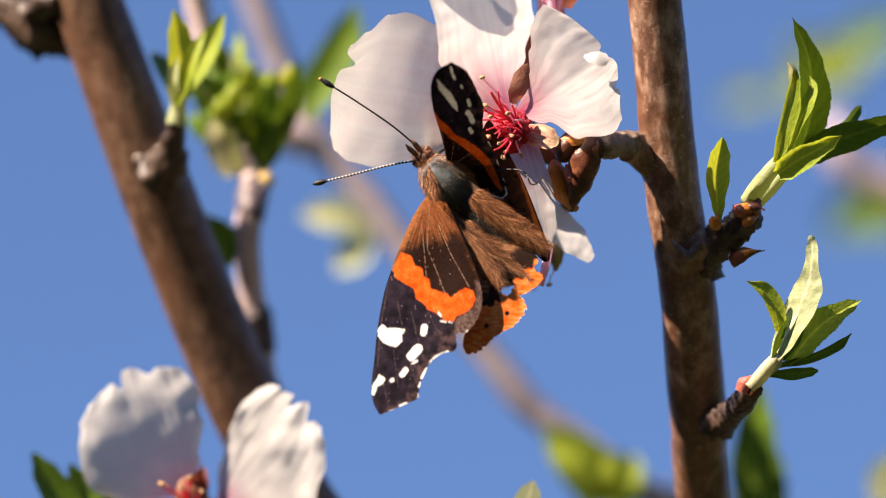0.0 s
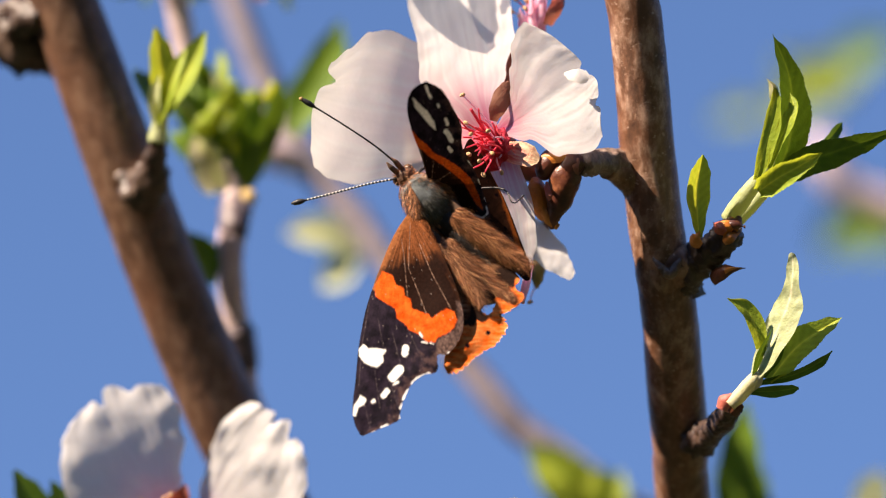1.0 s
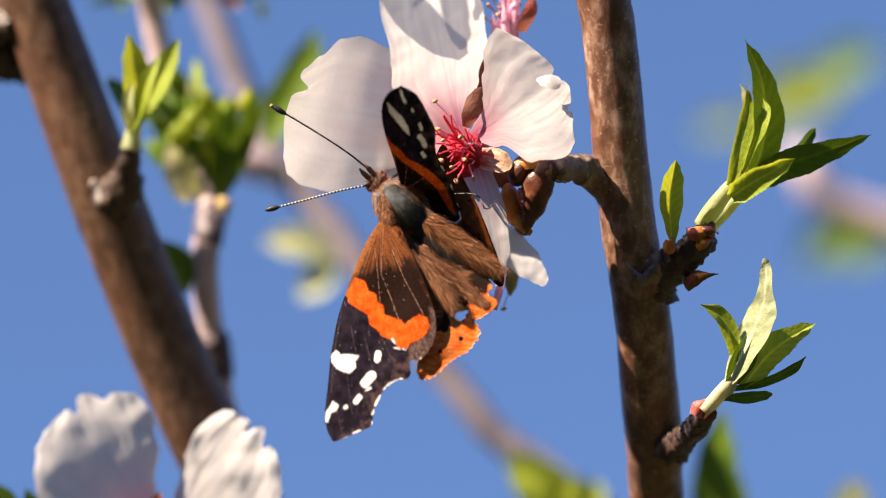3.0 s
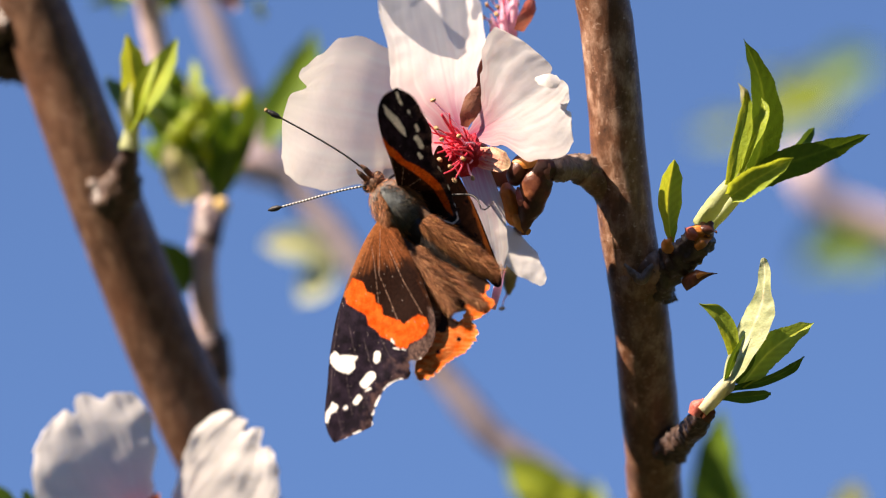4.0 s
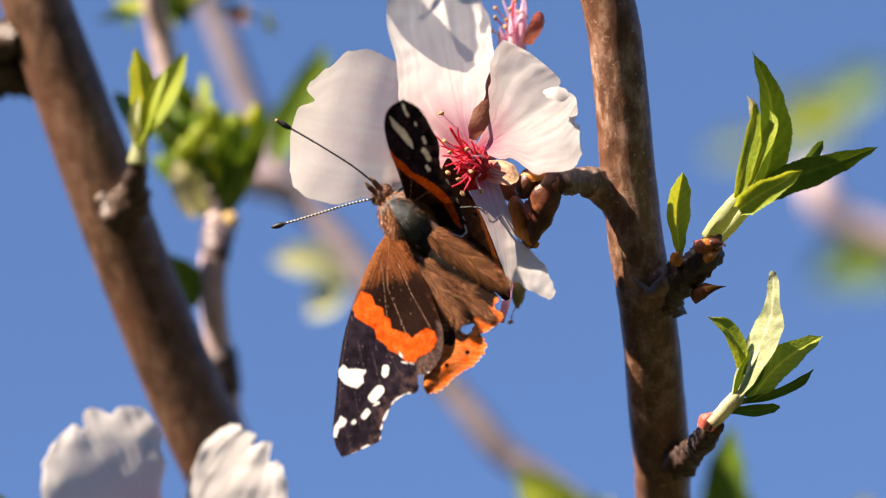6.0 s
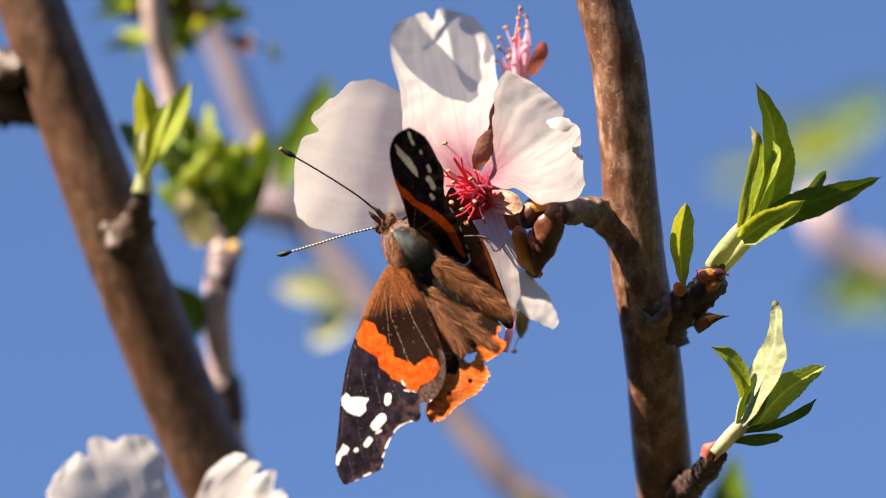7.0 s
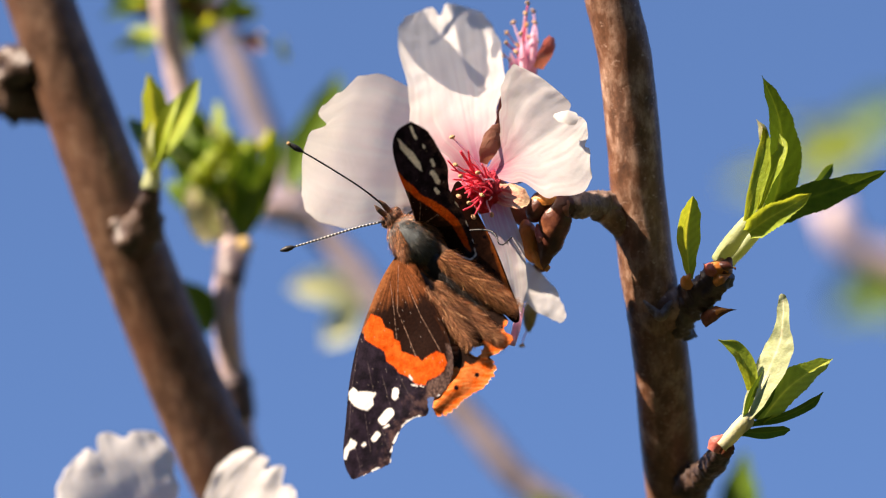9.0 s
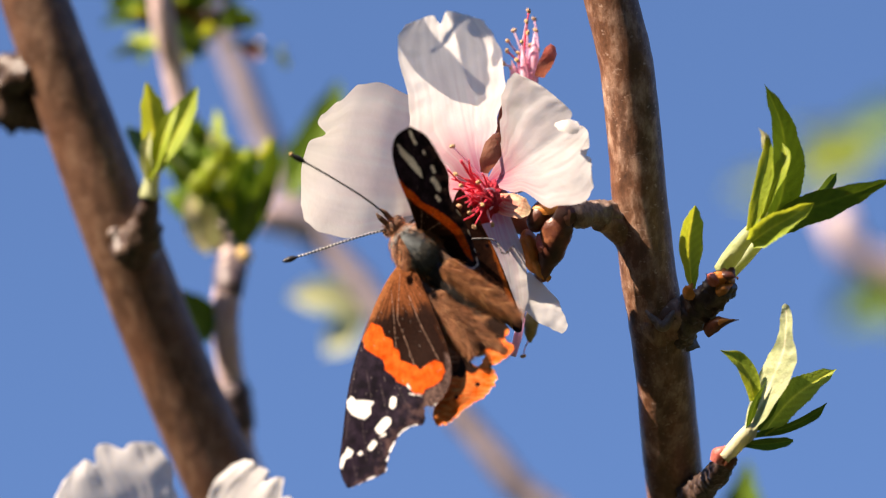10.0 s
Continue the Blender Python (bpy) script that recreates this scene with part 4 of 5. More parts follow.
def rear_blossom():
    b = thing("almond_blossom", (12.27, 14, 21.21), "faded almond blossom with pink stamens standing behind the open one", "flower", "blossoms")
    part("calyx", tube([(10.63, 13, 9.82), (9.61, 16, 15.55), (9.13, 17, 20.46), (10.11, 17, 23.32)], [1.0, 1.0, 1.2, 1.4], 20, 18, 0.08, 0.6, 5), SEPAL, b, "dark red calyx")
    part("sepal", blade([(13.66, 9, 25.78), (14.37, 8, 27.28), (15.09, 8, 28.82), (15.60, 9, 30.30)], [(0, 0.8), (0.4, 1.05), (0.8, 1.0), (1, 0.5)], (0.35, -0.9, 0.1), 20, 12, cup=-0.2), SCALE_PINK, b, "orange-brown sepal")
    for pts, k, m in (([(11.19, 12, 23.76), (10.22, 12, 26.19), (9.73, 12, 28.30)], 0.7, FILAMENT_PALE), ([(11.66, 11, 23.89), (11.50, 11, 27.21), (11.34, 11, 30.21)], 0.62, FILAMENT_PALE), ([(12.15, 11.5, 23.90), (12.80, 11.5, 27.63), (12.97, 12, 31.86)], 0.85, FILAMENT_PALE), ([(10.87, 12.5, 23.61), (10.06, 12.5, 25.39), (9.73, 12.5, 27.18)], 0.5, FILAMENT)):
        part("rolled_petal", tube(pts, [k * 0.7, k, k * 0.8, 0.1], 20, 12, 0.1, 1.0, 3), m, b, "withered petal rolled into a pink strand")
    tips = [(12.16, 12, 35.27), (11.81, 10, 33.73), (11.99, 11, 32.15), (9.16, 12, 31.05), (11.15, 9, 30.79), (9.08, 12, 29.59), (10.44, 10, 28.23), (9.73, 12, 27.16), (13.16, 14, 32.58), (12.34, 13, 30.43), (13.47, 13, 29.79), (10.07, 14, 32.58), (10.70, 12, 29.27), (8.61, 14, 27.87), (13.01, 15, 34.24), (11.51, 12, 27.64), (12.65, 12, 27.97)]
    for i, tip in enumerate(tips):
        r = random.Random(90 + i)
        stamen(b, Vector((12.2, 13, 24.5)) + Vector((r.uniform(-1.2, 1.2), 0, 0)), tip, FILAMENT_PALE if i % 5 else FILAMENT, 0.4, 90 + i, 0.15)
    c = thing("almond_blossom", (13.37, 6, 0.89), "spent almond blossom with one hanging petal and russet bud scales", "flower", "blossoms")
    part("petal", blade([(11.39, 9, -2.18), (12.75, 8, -5.17), (14.59, 7, -7.58), (17.24, 6, -10.23)], [(0, 1.2), (0.3, 2.2), (0.6, 2.4), (0.85, 1.6), (1, 0.9)], (0.35, -0.75, -0.5), 40, 24, ruffle=0.3, seed=8, cup=-0.1, blunt=0.4,
                        other=[(0, 1.2), (0.3, 2.2), (0.6, 2.0), (0.85, 1.2), (1, 0.7)]), PETAL, c, "thin hanging petal, pale in shade")
    part("calyx", tube([(16.08, 0, 2.88), (15.09, 3, 0.88), (13.82, 9, -1.94), (13.07, 13, -4.79), (12.50, 13, -7.63), (12.42, 13, -9.66)], [1.4, 1.3, 1.1, 0.8, 0.7, 0.6], 30, 18, 0.1, 0.6, 6), SCALE, c)
    part("ovary", tube([(12.66, 13, -7.63), (12.48, 12, -9.24), (12.32, 12, -11.11), (12.24, 12, -11.92)], [0.8, 1.1, 0.9, 0.3], 20, 14), OLIVE, c, "olive green ovary")
    stamen(c, (12.16, 12, -11.59), (11.34, 11, -13.85), FILAMENT_PALE, 0.4, 7, 0.1)
    part("style", tube([(11.02, -2, -8.30), (10.37, -3, -11.08), (9.73, -3, -13.63)], [0.5, 0.6, 0.45], 14, 8), FILAMENT_PALE, c, "pink style")
    part("bud", tube([(18.50, -3, 6.30), (16.74, -3, 5.82), (15.79, -3, 3.59), (15.00, -2.5, 0.72), (14.21, -2, -1.68), (14.06, -1.6, -3.11)],
                     [(0, 1.0), (0.12, 1.9), (0.35, 2.25), (0.6, 1.9), (0.85, 1.1), (1, 0.4)], 44, 26, 0.12, 0.5, 3), SCALE, c, "dark red-brown bud")
    # The lobe lies in shadow; its bright orange stands in for sunlight.
    part("bud_lobe", blob((12.31, -0.9, 1.04), (2.2, 1.5, 3.2), (-0.25, 0.1, 1), 0.12, 0.6, 4, 24, 24), SCALE_ORANGE, c, "orange bud lobe, its sunlit look put into the colour")
    part("bud_lobe", blob((13.40, -2.5, 5.98), (1.9, 1.5, 2.3), (0.5, 0, 1), 0.14, 0.6, 5, 24, 24), SCALE, c, "russet bud lobe")
    scales = [((14.51, -3.4, 0.08), (13.78, -4.2, 1.83), (13.23, -3.2, 3.59), 0.75, SCALE_PINK), ((15.01, -1.6, -2.95), (13.64, -3, -1.67), (12.60, -3, -0.24), 0.8, SCALE_ORANGE),
              ((16.41, -4, 7.09), (14.65, -4.6, 7.08), (12.43, -3.6, 7.09), 0.9, SCALE_ORANGE), ((17.52, -4.2, 3.90), (17.03, -5, 5.49), (17.67, -4.6, 6.92), 0.7, SEPAL_TAN)]
    for i, (p, q, r, k, m) in enumerate(scales):
        part("bud_scale", blade([p, q, r], [(0, k * 0.6), (0.5, k), (0.85, k * 0.75), (1, k * 0.2)], (-0.1, -0.95, 0.25), 18, 14, cup=-0.35, seed=i, ruffle=0.2, ruffle_size=0.4, edge=0.06), m, c, "russet bud scale")


def low_blossom():
    b = thing("almond_blossom", (-41.11, 36, -36.53), "ruffled white almond blossom in front of the thick branch", "flower", "blossoms")
    tint = petal_tint((0.75, 0.16, 0.38), 0.3, 0.6)
    part("petal", blade([(-40.87, 36, -45.99), (-43.74, 34, -41.05), (-47.37, 33, -34.86), (-50.71, 33, -28.23)], [(0, 1.2), (0.22, 9.0), (0.45, 11.8), (0.7, 10.6), (0.88, 8.6), (1, 6.6)], (-0.02, -0.98, 0.06), 80, 60,
                        other=[(0, 1.2), (0.22, 4.2), (0.45, 7.6), (0.7, 8.9), (0.88, 8.8), (1, 8.2)], blunt=0.3, lobes=((-0.12, 0.09, 1.9), (0.45, 0.1, 0.9), (0.12, 0.2, -0.9)),
                        ruffle=1.0, ruffle_size=0.12, edge=0.05, pleat=0.55, seed=11, tint=tint, cup=0.05, curl=-0.5), PETAL, b, "ruffled white petal")
    part("petal", blade([(-36.46, 36, -46.97), (-32.92, 33, -41.63), (-29.17, 31, -36.12), (-25.30, 31, -31.05)], [(0, 1.0), (0.25, 3.6), (0.5, 5.2), (0.75, 5.8), (0.9, 5.6), (1, 4.8)], (-0.25, -0.92, 0.22), 80, 60,
                        other=[(0, 1.0), (0.25, 8.0), (0.5, 12.0), (0.75, 10.6), (0.9, 8.4), (1, 6.2)], blunt=0.2, lobes=((0.05, 0.09, 1.6), (0.62, 0.1, 1.5), (0.35, 0.12, -0.8)),
                        ruffle=1.1, ruffle_size=0.15, edge=0.05, pleat=0.45, seed=12, tint=tint, cup=0.05, curl=-0.4), PETAL, b, "ruffled white petal")
    part("petal", blade([(-41.85, 34, -46.83), (-46.63, 30, -52.00), (-52.30, 28, -56.02)], [(0, 1.0), (0.3, 5.0), (0.7, 8.5), (1, 4.0)], (0.2, -0.85, 0.4), 40, 30, ruffle=1.2, seed=13, tint=tint), PETAL, b)
    part("petal", blade([(-39.36, 34, -47.25), (-32.57, 30, -52.83), (-26.73, 28, -56.02)], [(0, 1.0), (0.3, 5.0), (0.7, 8.5), (1, 4.0)], (-0.2, -0.85, 0.4), 40, 30, ruffle=1.2, seed=14, tint=tint), PETAL, b)
    part("sepal", blade([(-39.77, 34, -45.17), (-39.11, 32, -43.00), (-38.61, 32, -41.34)], [(0, 1.2), (0.5, 1.6), (1, 0.4)], (0, -0.95, 0.2), 16, 10, cup=0.3), SEPAL, b, "reddish brown sepal")
    part("calyx", tube([(-40.43, 32, -45.07), (-40.36, 38, -46.61), (-38.18, 46, -49.54), (-30.87, 54, -47.41)], [2.4, 2.4, 2.0, 1.8], 20, 16, 0.08, 0.6, 9), SEPAL, b)
    for i in range(14):
        r = random.Random(200 + i)
        base = Vector((-40.93, 32, -46.32))
        stamen(b, base, base + Vector((r.uniform(-4, 4), r.uniform(-7, -2), r.uniform(0, 4))), FILAMENT, 0.6, 200 + i, 0.18)
    g = thing("leaf_shoot", (-56.32, 40, -45.46), "green leaf tips beside the ruffled blossom", "leaves", "leaf shoots")
    w = [(0, 0.35), (0.25, 0.8), (0.5, 1.0), (0.75, 0.8), (0.93, 0.3), (1, 0.03)]
    for pts, k in (([(-55.49, 40, -51.73), (-60.50, 40, -45.88), (-64.26, 40, -39.61)], 2.6), ([(-53.82, 40, -51.73), (-56.44, 42, -46.81), (-58.79, 42, -41.37)], 2.3), ([(-51.42, 42, -51.84), (-53.21, 44, -47.75), (-54.05, 44, -44.40)], 2.2)):
        leaf(g, pts, [(a, q * k) for a, q in w], (0.2, -0.9, 0.3), fold=0.3)
    far = thing("leaf_shoot", (64.04, 120, -48.89), "pale blurred bud far behind", "leaves", "leaf shoots")
    leaf(far, [(69.66, 150, -54.07), (71.06, 150, -50.33), (72.46, 150, -45.20)], [(a, q * 3.2) for a, q in w], (0, -0.9, 0.3), LEAF_PALE)
    near = thing("leaf_shoot", (7.85, 20, -46.54), "tip of a pale green bud", "leaves", "leaf shoots")
    leaf(near, [(7.85, 20, -48.99), (8.51, 20, -45.72), (9.49, 20, -42.45)], [(a, q * 2.0) for a, q in w], (0, -0.9, 0.3), LEAF_PALE)


def high_blossom():
    lift = SUN_PLAN * 27
    centre = Vector((-1.14, 20, 43.43)) + lift
    b = thing("almond_blossom", tuple(centre), "almond blossom hanging above, known by its shadow on the open one", "flower", "blossoms")
    tint = petal_tint(PINK, 0.3, 0.6)
    # Unseen petals, added and shaped to cast the shadow on the open blossom.
    hang = ((((-5.88, 18, 36.80), (-3.89, 11, 30.69), (3.70, 6, 24.08)), 3.1), (((1.31, 19, 37.66), (2.27, 13, 32.54), (3.87, 7, 24.91)), 2.1), (((5.39, 18, 37.62), (6.33, 13, 33.36), (5.99, 10, 28.88)), 1.7))
    for i, (pts, k) in enumerate(hang):
        part("petal", blade([centre] + [Vector(q) + lift for q in pts], [(0, 0.7), (0.4, k * 0.8), (0.7, k), (0.9, k * 0.8), (1, k * 0.3)], (0.05, -0.93, 0.35), 30, 20,
                            ruffle=0.3, ruffle_size=0.25, edge=0.14, seed=20 + i, tint=tint), PETAL_CASTER, b, "narrow unseen petal shaped to cast the shadow")
    for i, (x, z) in enumerate(((-14, 4), (-9, 15), (1, 17))):
        c = centre + Vector((x, -9, z))
        part("petal", blade([centre, centre.lerp(c, 0.5) + Vector((0, -1.5, 0)), c], [(0, 0.9), (0.3, 3.6), (0.7, 6.5), (0.92, 5.0), (1, 2.6)], (0.1, -0.9, 0.3), 30, 24,
                            ruffle=0.8, ruffle_size=0.2, edge=0.06, notch=0.06, seed=25 + i, tint=tint), PETAL, b)
    part("calyx", tube([centre + Vector((0, 0.5, 0)), centre + Vector((-1, 4, 2)), centre + Vector((-6, 14, 8)), (-69.11, 55, 64.61)], [2.4, 2.0, 1.3, 1.5], 30, 14, 0.1, 0.5, 21), SEPAL, b, "reddish calyx and stalk")


main_blossom()
rear_blossom()
high_blossom()
low_blossom()

# ---- butterfly ----
# Its own space: x to its right wings, y to its head, z away from its back.
TURN = Matrix(((0.682, -0.731, 0, 0), (0, 0, -1, 0), (0.731, 0.682, 0, 0), (0, 0, 0, 1)))
BUTTERFLY_AT = (-3.89, -7, 0.87)
butterfly = thing("butterfly", BUTTERFLY_AT, "dark brown butterfly with orange bands, white spots and one tattered wing", "butterfly", turn=TURN)
ORANGE, DARK, BROWN, CREAM = (0.80, 0.125, 0.012), (0.008, 0.0055, 0.009), (0.145, 0.045, 0.016), (0.86, 0.84, 0.81)


def near_line(p, line):
    best = (1e9, 0)
    for i, (a, b) in enumerate(zip(line, line[1:])):
        ax, ay, bx, by = a[0], a[1], b[0], b[1]
        q = ((p[0] - ax) * (bx - ax) + (p[1] - ay) * (by - ay)) / ((bx - ax) ** 2 + (by - ay) ** 2)
        q = min(1, max(0, q))
        d = math.hypot(p[0] - ax - q * (bx - ax), p[1] - ay - q * (by - ay))
        if d < best[0]:
            best = (d, (i + q) / (len(line) - 1))
    return best


def blend(a, b, k):
    k = min(1, max(0, k))
    return tuple(p + (q - p) * k for p, q in zip(a, b))


def wing(lead, rear, height, colour, nu, nv, hole=None, ragged=0.12):
    """A wing between its leading edge and the rest of its outline; height gives z at each point."""
    bm = bmesh.new()
    lay = tint_layer(bm)
    A, B = spline([(*p, 0) for p in lead], nu), spline([(*p, 0) for p in rear], nu)
    grid = []
    for i in range(nu):
        row = []
        for k in range(nv + 1):
            v = k / nv
            p = A[i].lerp(B[i], v)
            if i > nu * 0.4:
                p = p + (B[i] - A[i]).normalized() * ragged * v ** 10 * (noise.noise(B[i] * 1.7) + noise.noise(B[i] * 4.3))
            c = colour(p.x, p.y, i / (nu - 1), v)
            vert = bm.verts.new((p.x, p.y, height(p.x, p.y, i / (nu - 1), v)))
            vert[lay] = (*c, 1)
            row.append(vert)
        grid.append(row)
    for p, q in zip(grid, grid[1:]):
        for k in range(nv):
            if hole and hole((p[k].co + q[k + 1].co) / 2):
                continue
            bm.faces.new((p[k], p[k + 1], q[k + 1], q[k]))
    return bm


def inside(p, ring):
    """Signed distance to a closed outline, positive within."""
    d = near_line(p, ring + ring[:1])[0]
    hit = False
    for (ax, ay), (bx, by) in zip(ring, ring[1:] + ring[:1]):
        if (ay > p[1]) != (by > p[1]) and p[0] < ax + (p[1] - ay) / (by - ay) * (bx - ax):
            hit = not hit
    return d if hit else -d


def forewing_colour(base, band, root, dusk, spots, veins, fringe, costa=None, glow=1.0, rim=None):
    """Warm brown at the root, dusky before a stepped orange band, violet black with white spots beyond.
    spots: (line, radius) strokes and closed outlines with radius 0."""
    boxes = [(min(q[0] for q in r) - k - 1, max(q[0] for q in r) + k + 1, min(q[1] for q in r) - k - 1, max(q[1] for q in r) + k + 1) for r, k in spots]

    def f(x, y, u, v):
        w = noise.noise(Vector((x * 0.9, y * 0.9, 3)))
        g = noise.noise(Vector((x * 3.1, y * 3.1, 8)))
        reach = math.hypot(x - base[0], y - base[1])
        a = math.atan2(y - base[1], x - base[0])
        ray = noise.noise(Vector((a * 22, reach * 0.2, 2))) + 0.6 * noise.noise(Vector((a * 55, reach * 0.4, 5)))
        side = inside((x, y), root)
        if side > 0:
            c = blend((0.24 * glow, 0.078 * glow, 0.027 * glow), (0.05 * glow, 0.017 * glow, 0.007 * glow), reach / 10 + 0.5 * ray)
            if costa:
                c = blend(c, (0.31, 0.115, 0.042), (1.3 - near_line((x, y), costa)[0]) / 1.4)
            k = inside((x, y), dusk) + 0.5 * ray + 0.6 * w
            c = blend(c, (0.015, 0.006, 0.004), k / 1.6 + 0.55)
        else:
            c = blend((0.008, 0.006, 0.010), (0.022, 0.015, 0.026), 0.5 + w + 0.6 * ray)
            c = blend(c, (0.085, 0.05, 0.047), (v - 0.8) * 3.0 + 1.1 * w + 0.5 * g)
        if rim:
            k = inside((x, y), rim)
            c = blend(c, blend((0.045, 0.028, 0.026), (0.16, 0.10, 0.085), 0.5 + 1.2 * g + 0.5 * ray), k / 0.4 + 0.6)
        for line in veins:
            dv = near_line((x, y), line)[0]
            if dv < 0.1:
                c = blend(c, (0.32, 0.20, 0.15) if side > 0 else (0.085, 0.065, 0.07), (0.09 - dv) / 0.09 * (0.6 + 1.2 * g))
        k = inside((x, y), band) + 0.10 * g
        c = blend(c, blend((0.60, 0.070, 0.005), (0.72, 0.125, 0.016), 0.5 + w + 0.5 * ray), k / 0.16 + 0.5)
        for (r, k), q in zip(spots, boxes):
            if q[0] < x < q[1] and q[2] < y < q[3]:
                d = (k - near_line((x, y), r)[0] if k else inside((x, y), r)) + 0.09 * g
                c = blend(c, CREAM, d / 0.14 + 0.5)
        if u > fringe:
            k = noise.noise(Vector((u * 38, 5, 0)))
            c = blend(c, CREAM, (v - 0.98 + 0.012 * k) * 90 * (k > 0.12))
        m = 1 + 0.3 * noise.noise(Vector((x * 2.6, y * 2.6, 11))) + 0.3 * noise.noise(Vector((x * 6.1, y * 6.1, 12)))
        if max(c) < 0.7:
            c = tuple(q * m for q in c)
        if noise.noise(Vector((x * 7.7, y * 6.9, 7 + w))) > 0.70:
            c = blend(c, (0.42, 0.35, 0.32), 0.55)
        return c
    return f


def butterfly_parts():
    # left forewing, spread towards the lens
    base = (-2.97, 0.84)
    lead = [(-2.48, 0.80), (-5.51, 0.35), (-8.22, -0.45), (-11.22, -1.64), (-14.06, -2.88), (-17.36, -4.55), (-21.37, -7.21), (-25.10, -10.15), (-27.98, -12.40), (-29.44, -14.20), (-30.05, -15.85)]
    rear = [(-2.49, 0.12), (-2.17, -2.06), (-4.07, -6.96), (-5.77, -10.92), (-7.55, -14.09), (-9.18, -15.82), (-11.22, -16.87), (-13.51, -16.95), (-14.54, -16.08), (-16.26, -17.58), (-17.79, -16.64), (-19.56, -16.24), (-21.59, -16.62), (-23.40, -17.45), (-24.82, -18.35), (-26.64, -17.67), (-28.45, -16.88), (-29.94, -16.22)]
    band = [(-13.82, -3.00), (-11.51, -2.24), (-10.94, -3.66), (-11.55, -4.98), (-11.14, -6.00), (-11.79, -7.03), (-11.60, -7.93), (-12.41, -8.91), (-11.95, -9.99), (-11.38, -11.29), (-11.51, -11.96), (-10.29, -12.11), (-9.07, -12.49), (-8.61, -13.57), (-9.20, -14.66), (-10.45, -15.07), (-11.67, -14.91), (-12.82, -14.37), (-13.61, -14.56), (-14.31, -13.70), (-14.31, -12.20), (-14.82, -10.73), (-14.61, -9.67), (-14.85, -8.38), (-14.03, -7.18), (-14.42, -5.60), (-14.70, -4.03)]
    root = [(-13.70, -0.38), (-14.35, -3.15), (-13.06, -6.27), (-13.43, -8.77), (-12.95, -11.02), (-11.64, -13.58), (-9.74, -16.78), (-1.84, -13.09), (1.71, 0.49), (-5.61, 7.17)]
    dusk = [(-11.74, -2.01), (-9.75, -2.75), (-8.32, -3.36), (-7.58, -4.61), (-6.38, -5.44), (-4.39, -5.95), (-3.87, -7.20), (-6.59, -13.20), (-9.12, -16.86), (-12.74, -12.99), (-14.01, -9.31), (-13.81, -3.73)]
    costa = [(-2.37, 0.69), (-5.52, 0.35), (-8.23, -0.45), (-11.24, -1.63), (-14.25, -3.04)]
    spots = [([(-22.24, -8.06), (-21.55, -7.42), (-20.60, -7.50), (-20.63, -8.40), (-19.82, -9.15), (-19.03, -10.35), (-19.92, -10.54), (-20.50, -11.19), (-21.62, -11.15), (-22.10, -10.41), (-22.45, -9.34)], 0), ([(-16.97, -12.09), (-17.60, -12.57)], 0.46), ([(-19.78, -13.54), (-21.12, -13.61)], 0.66), ([(-23.10, -14.38), (-23.88, -14.46)], 0.40), ([(-25.31, -13.97), (-25.53, -13.96)], 0.25),
             ([(-27.94, -12.54), (-26.08, -12.10), (-25.89, -13.11), (-26.63, -13.36), (-27.45, -13.06), (-28.64, -13.63), (-28.80, -13.23)], 0), ([(-21.76, -14.42), (-21.10, -14.67)], 0.13), ([(-14.12, -12.14), (-14.25, -12.69)], 0.13), ([(-14.77, -13.17), (-14.40, -13.80)], 0.09), ([(-14.08, -14.14), (-13.82, -14.54)], 0.07), ([(-17.34, -16.97), (-19.09, -16.24), (-19.94, -16.38)], 0.28), ([(-21.00, -16.51), (-22.23, -16.80)], 0.22), ([(-22.80, -17.12), (-23.59, -17.42)], 0.12), ([(-26.39, -17.66), (-27.21, -17.35)], 0.16)]
    veins = [[(-3.92, -0.44), (-8.65, -4.63), (-10.04, -7.77), (-11.73, -11.29)], [(-5.19, -3.47), (-6.96, -7.60), (-8.65, -12.96)], [(-6.46, -1.19), (-8.44, -3.69), (-11.59, -7.27)], [(-16.70, -9.26), (-19.13, -13.24)], [(-14.85, -10.44), (-16.81, -15.72)], [(-21.68, -10.47), (-25.53, -15.35)], [(-26.45, -13.20), (-28.57, -16.47)], [(-15.79, -3.88), (-21.05, -7.49), (-25.30, -11.02)], [(-19.00, -9.68), (-16.66, -6.41)], [(-21.43, -12.82), (-23.70, -17.31)]]
    rim = [(-13.15, -14.57), (-11.77, -15.01), (-10.39, -15.44), (-8.91, -14.71), (-7.40, -12.87), (-6.66, -13.90), (-9.10, -16.83), (-12.27, -18.06), (-14.36, -17.20), (-14.65, -15.97)]
    col = forewing_colour(base, band, root, dusk, spots, veins, 0.5, costa, 1.0, rim)
    hz = lambda x, y, u, v: 1.2 + 0.36 * (base[1] - y) + 0.05 * (base[0] - x) + 0.5 * math.sin(v * 9) * u * (1 - u) + 0.2 * noise.noise(Vector((x * 0.2, y * 0.2, 0)))
    part("left_forewing", wing(lead, rear, hz, col, 230, 130), WING, butterfly, "brown and black forewing with orange band and white spots", (*base, 1.2))
    # left hindwing with its torn orange margin
    lead = [(-2.34, -2.18), (-5.97, -8.85), (-9.93, -13.97)] + [(-10.97, -16.20), (-13.66, -16.56), (-15.15, -17.51)]
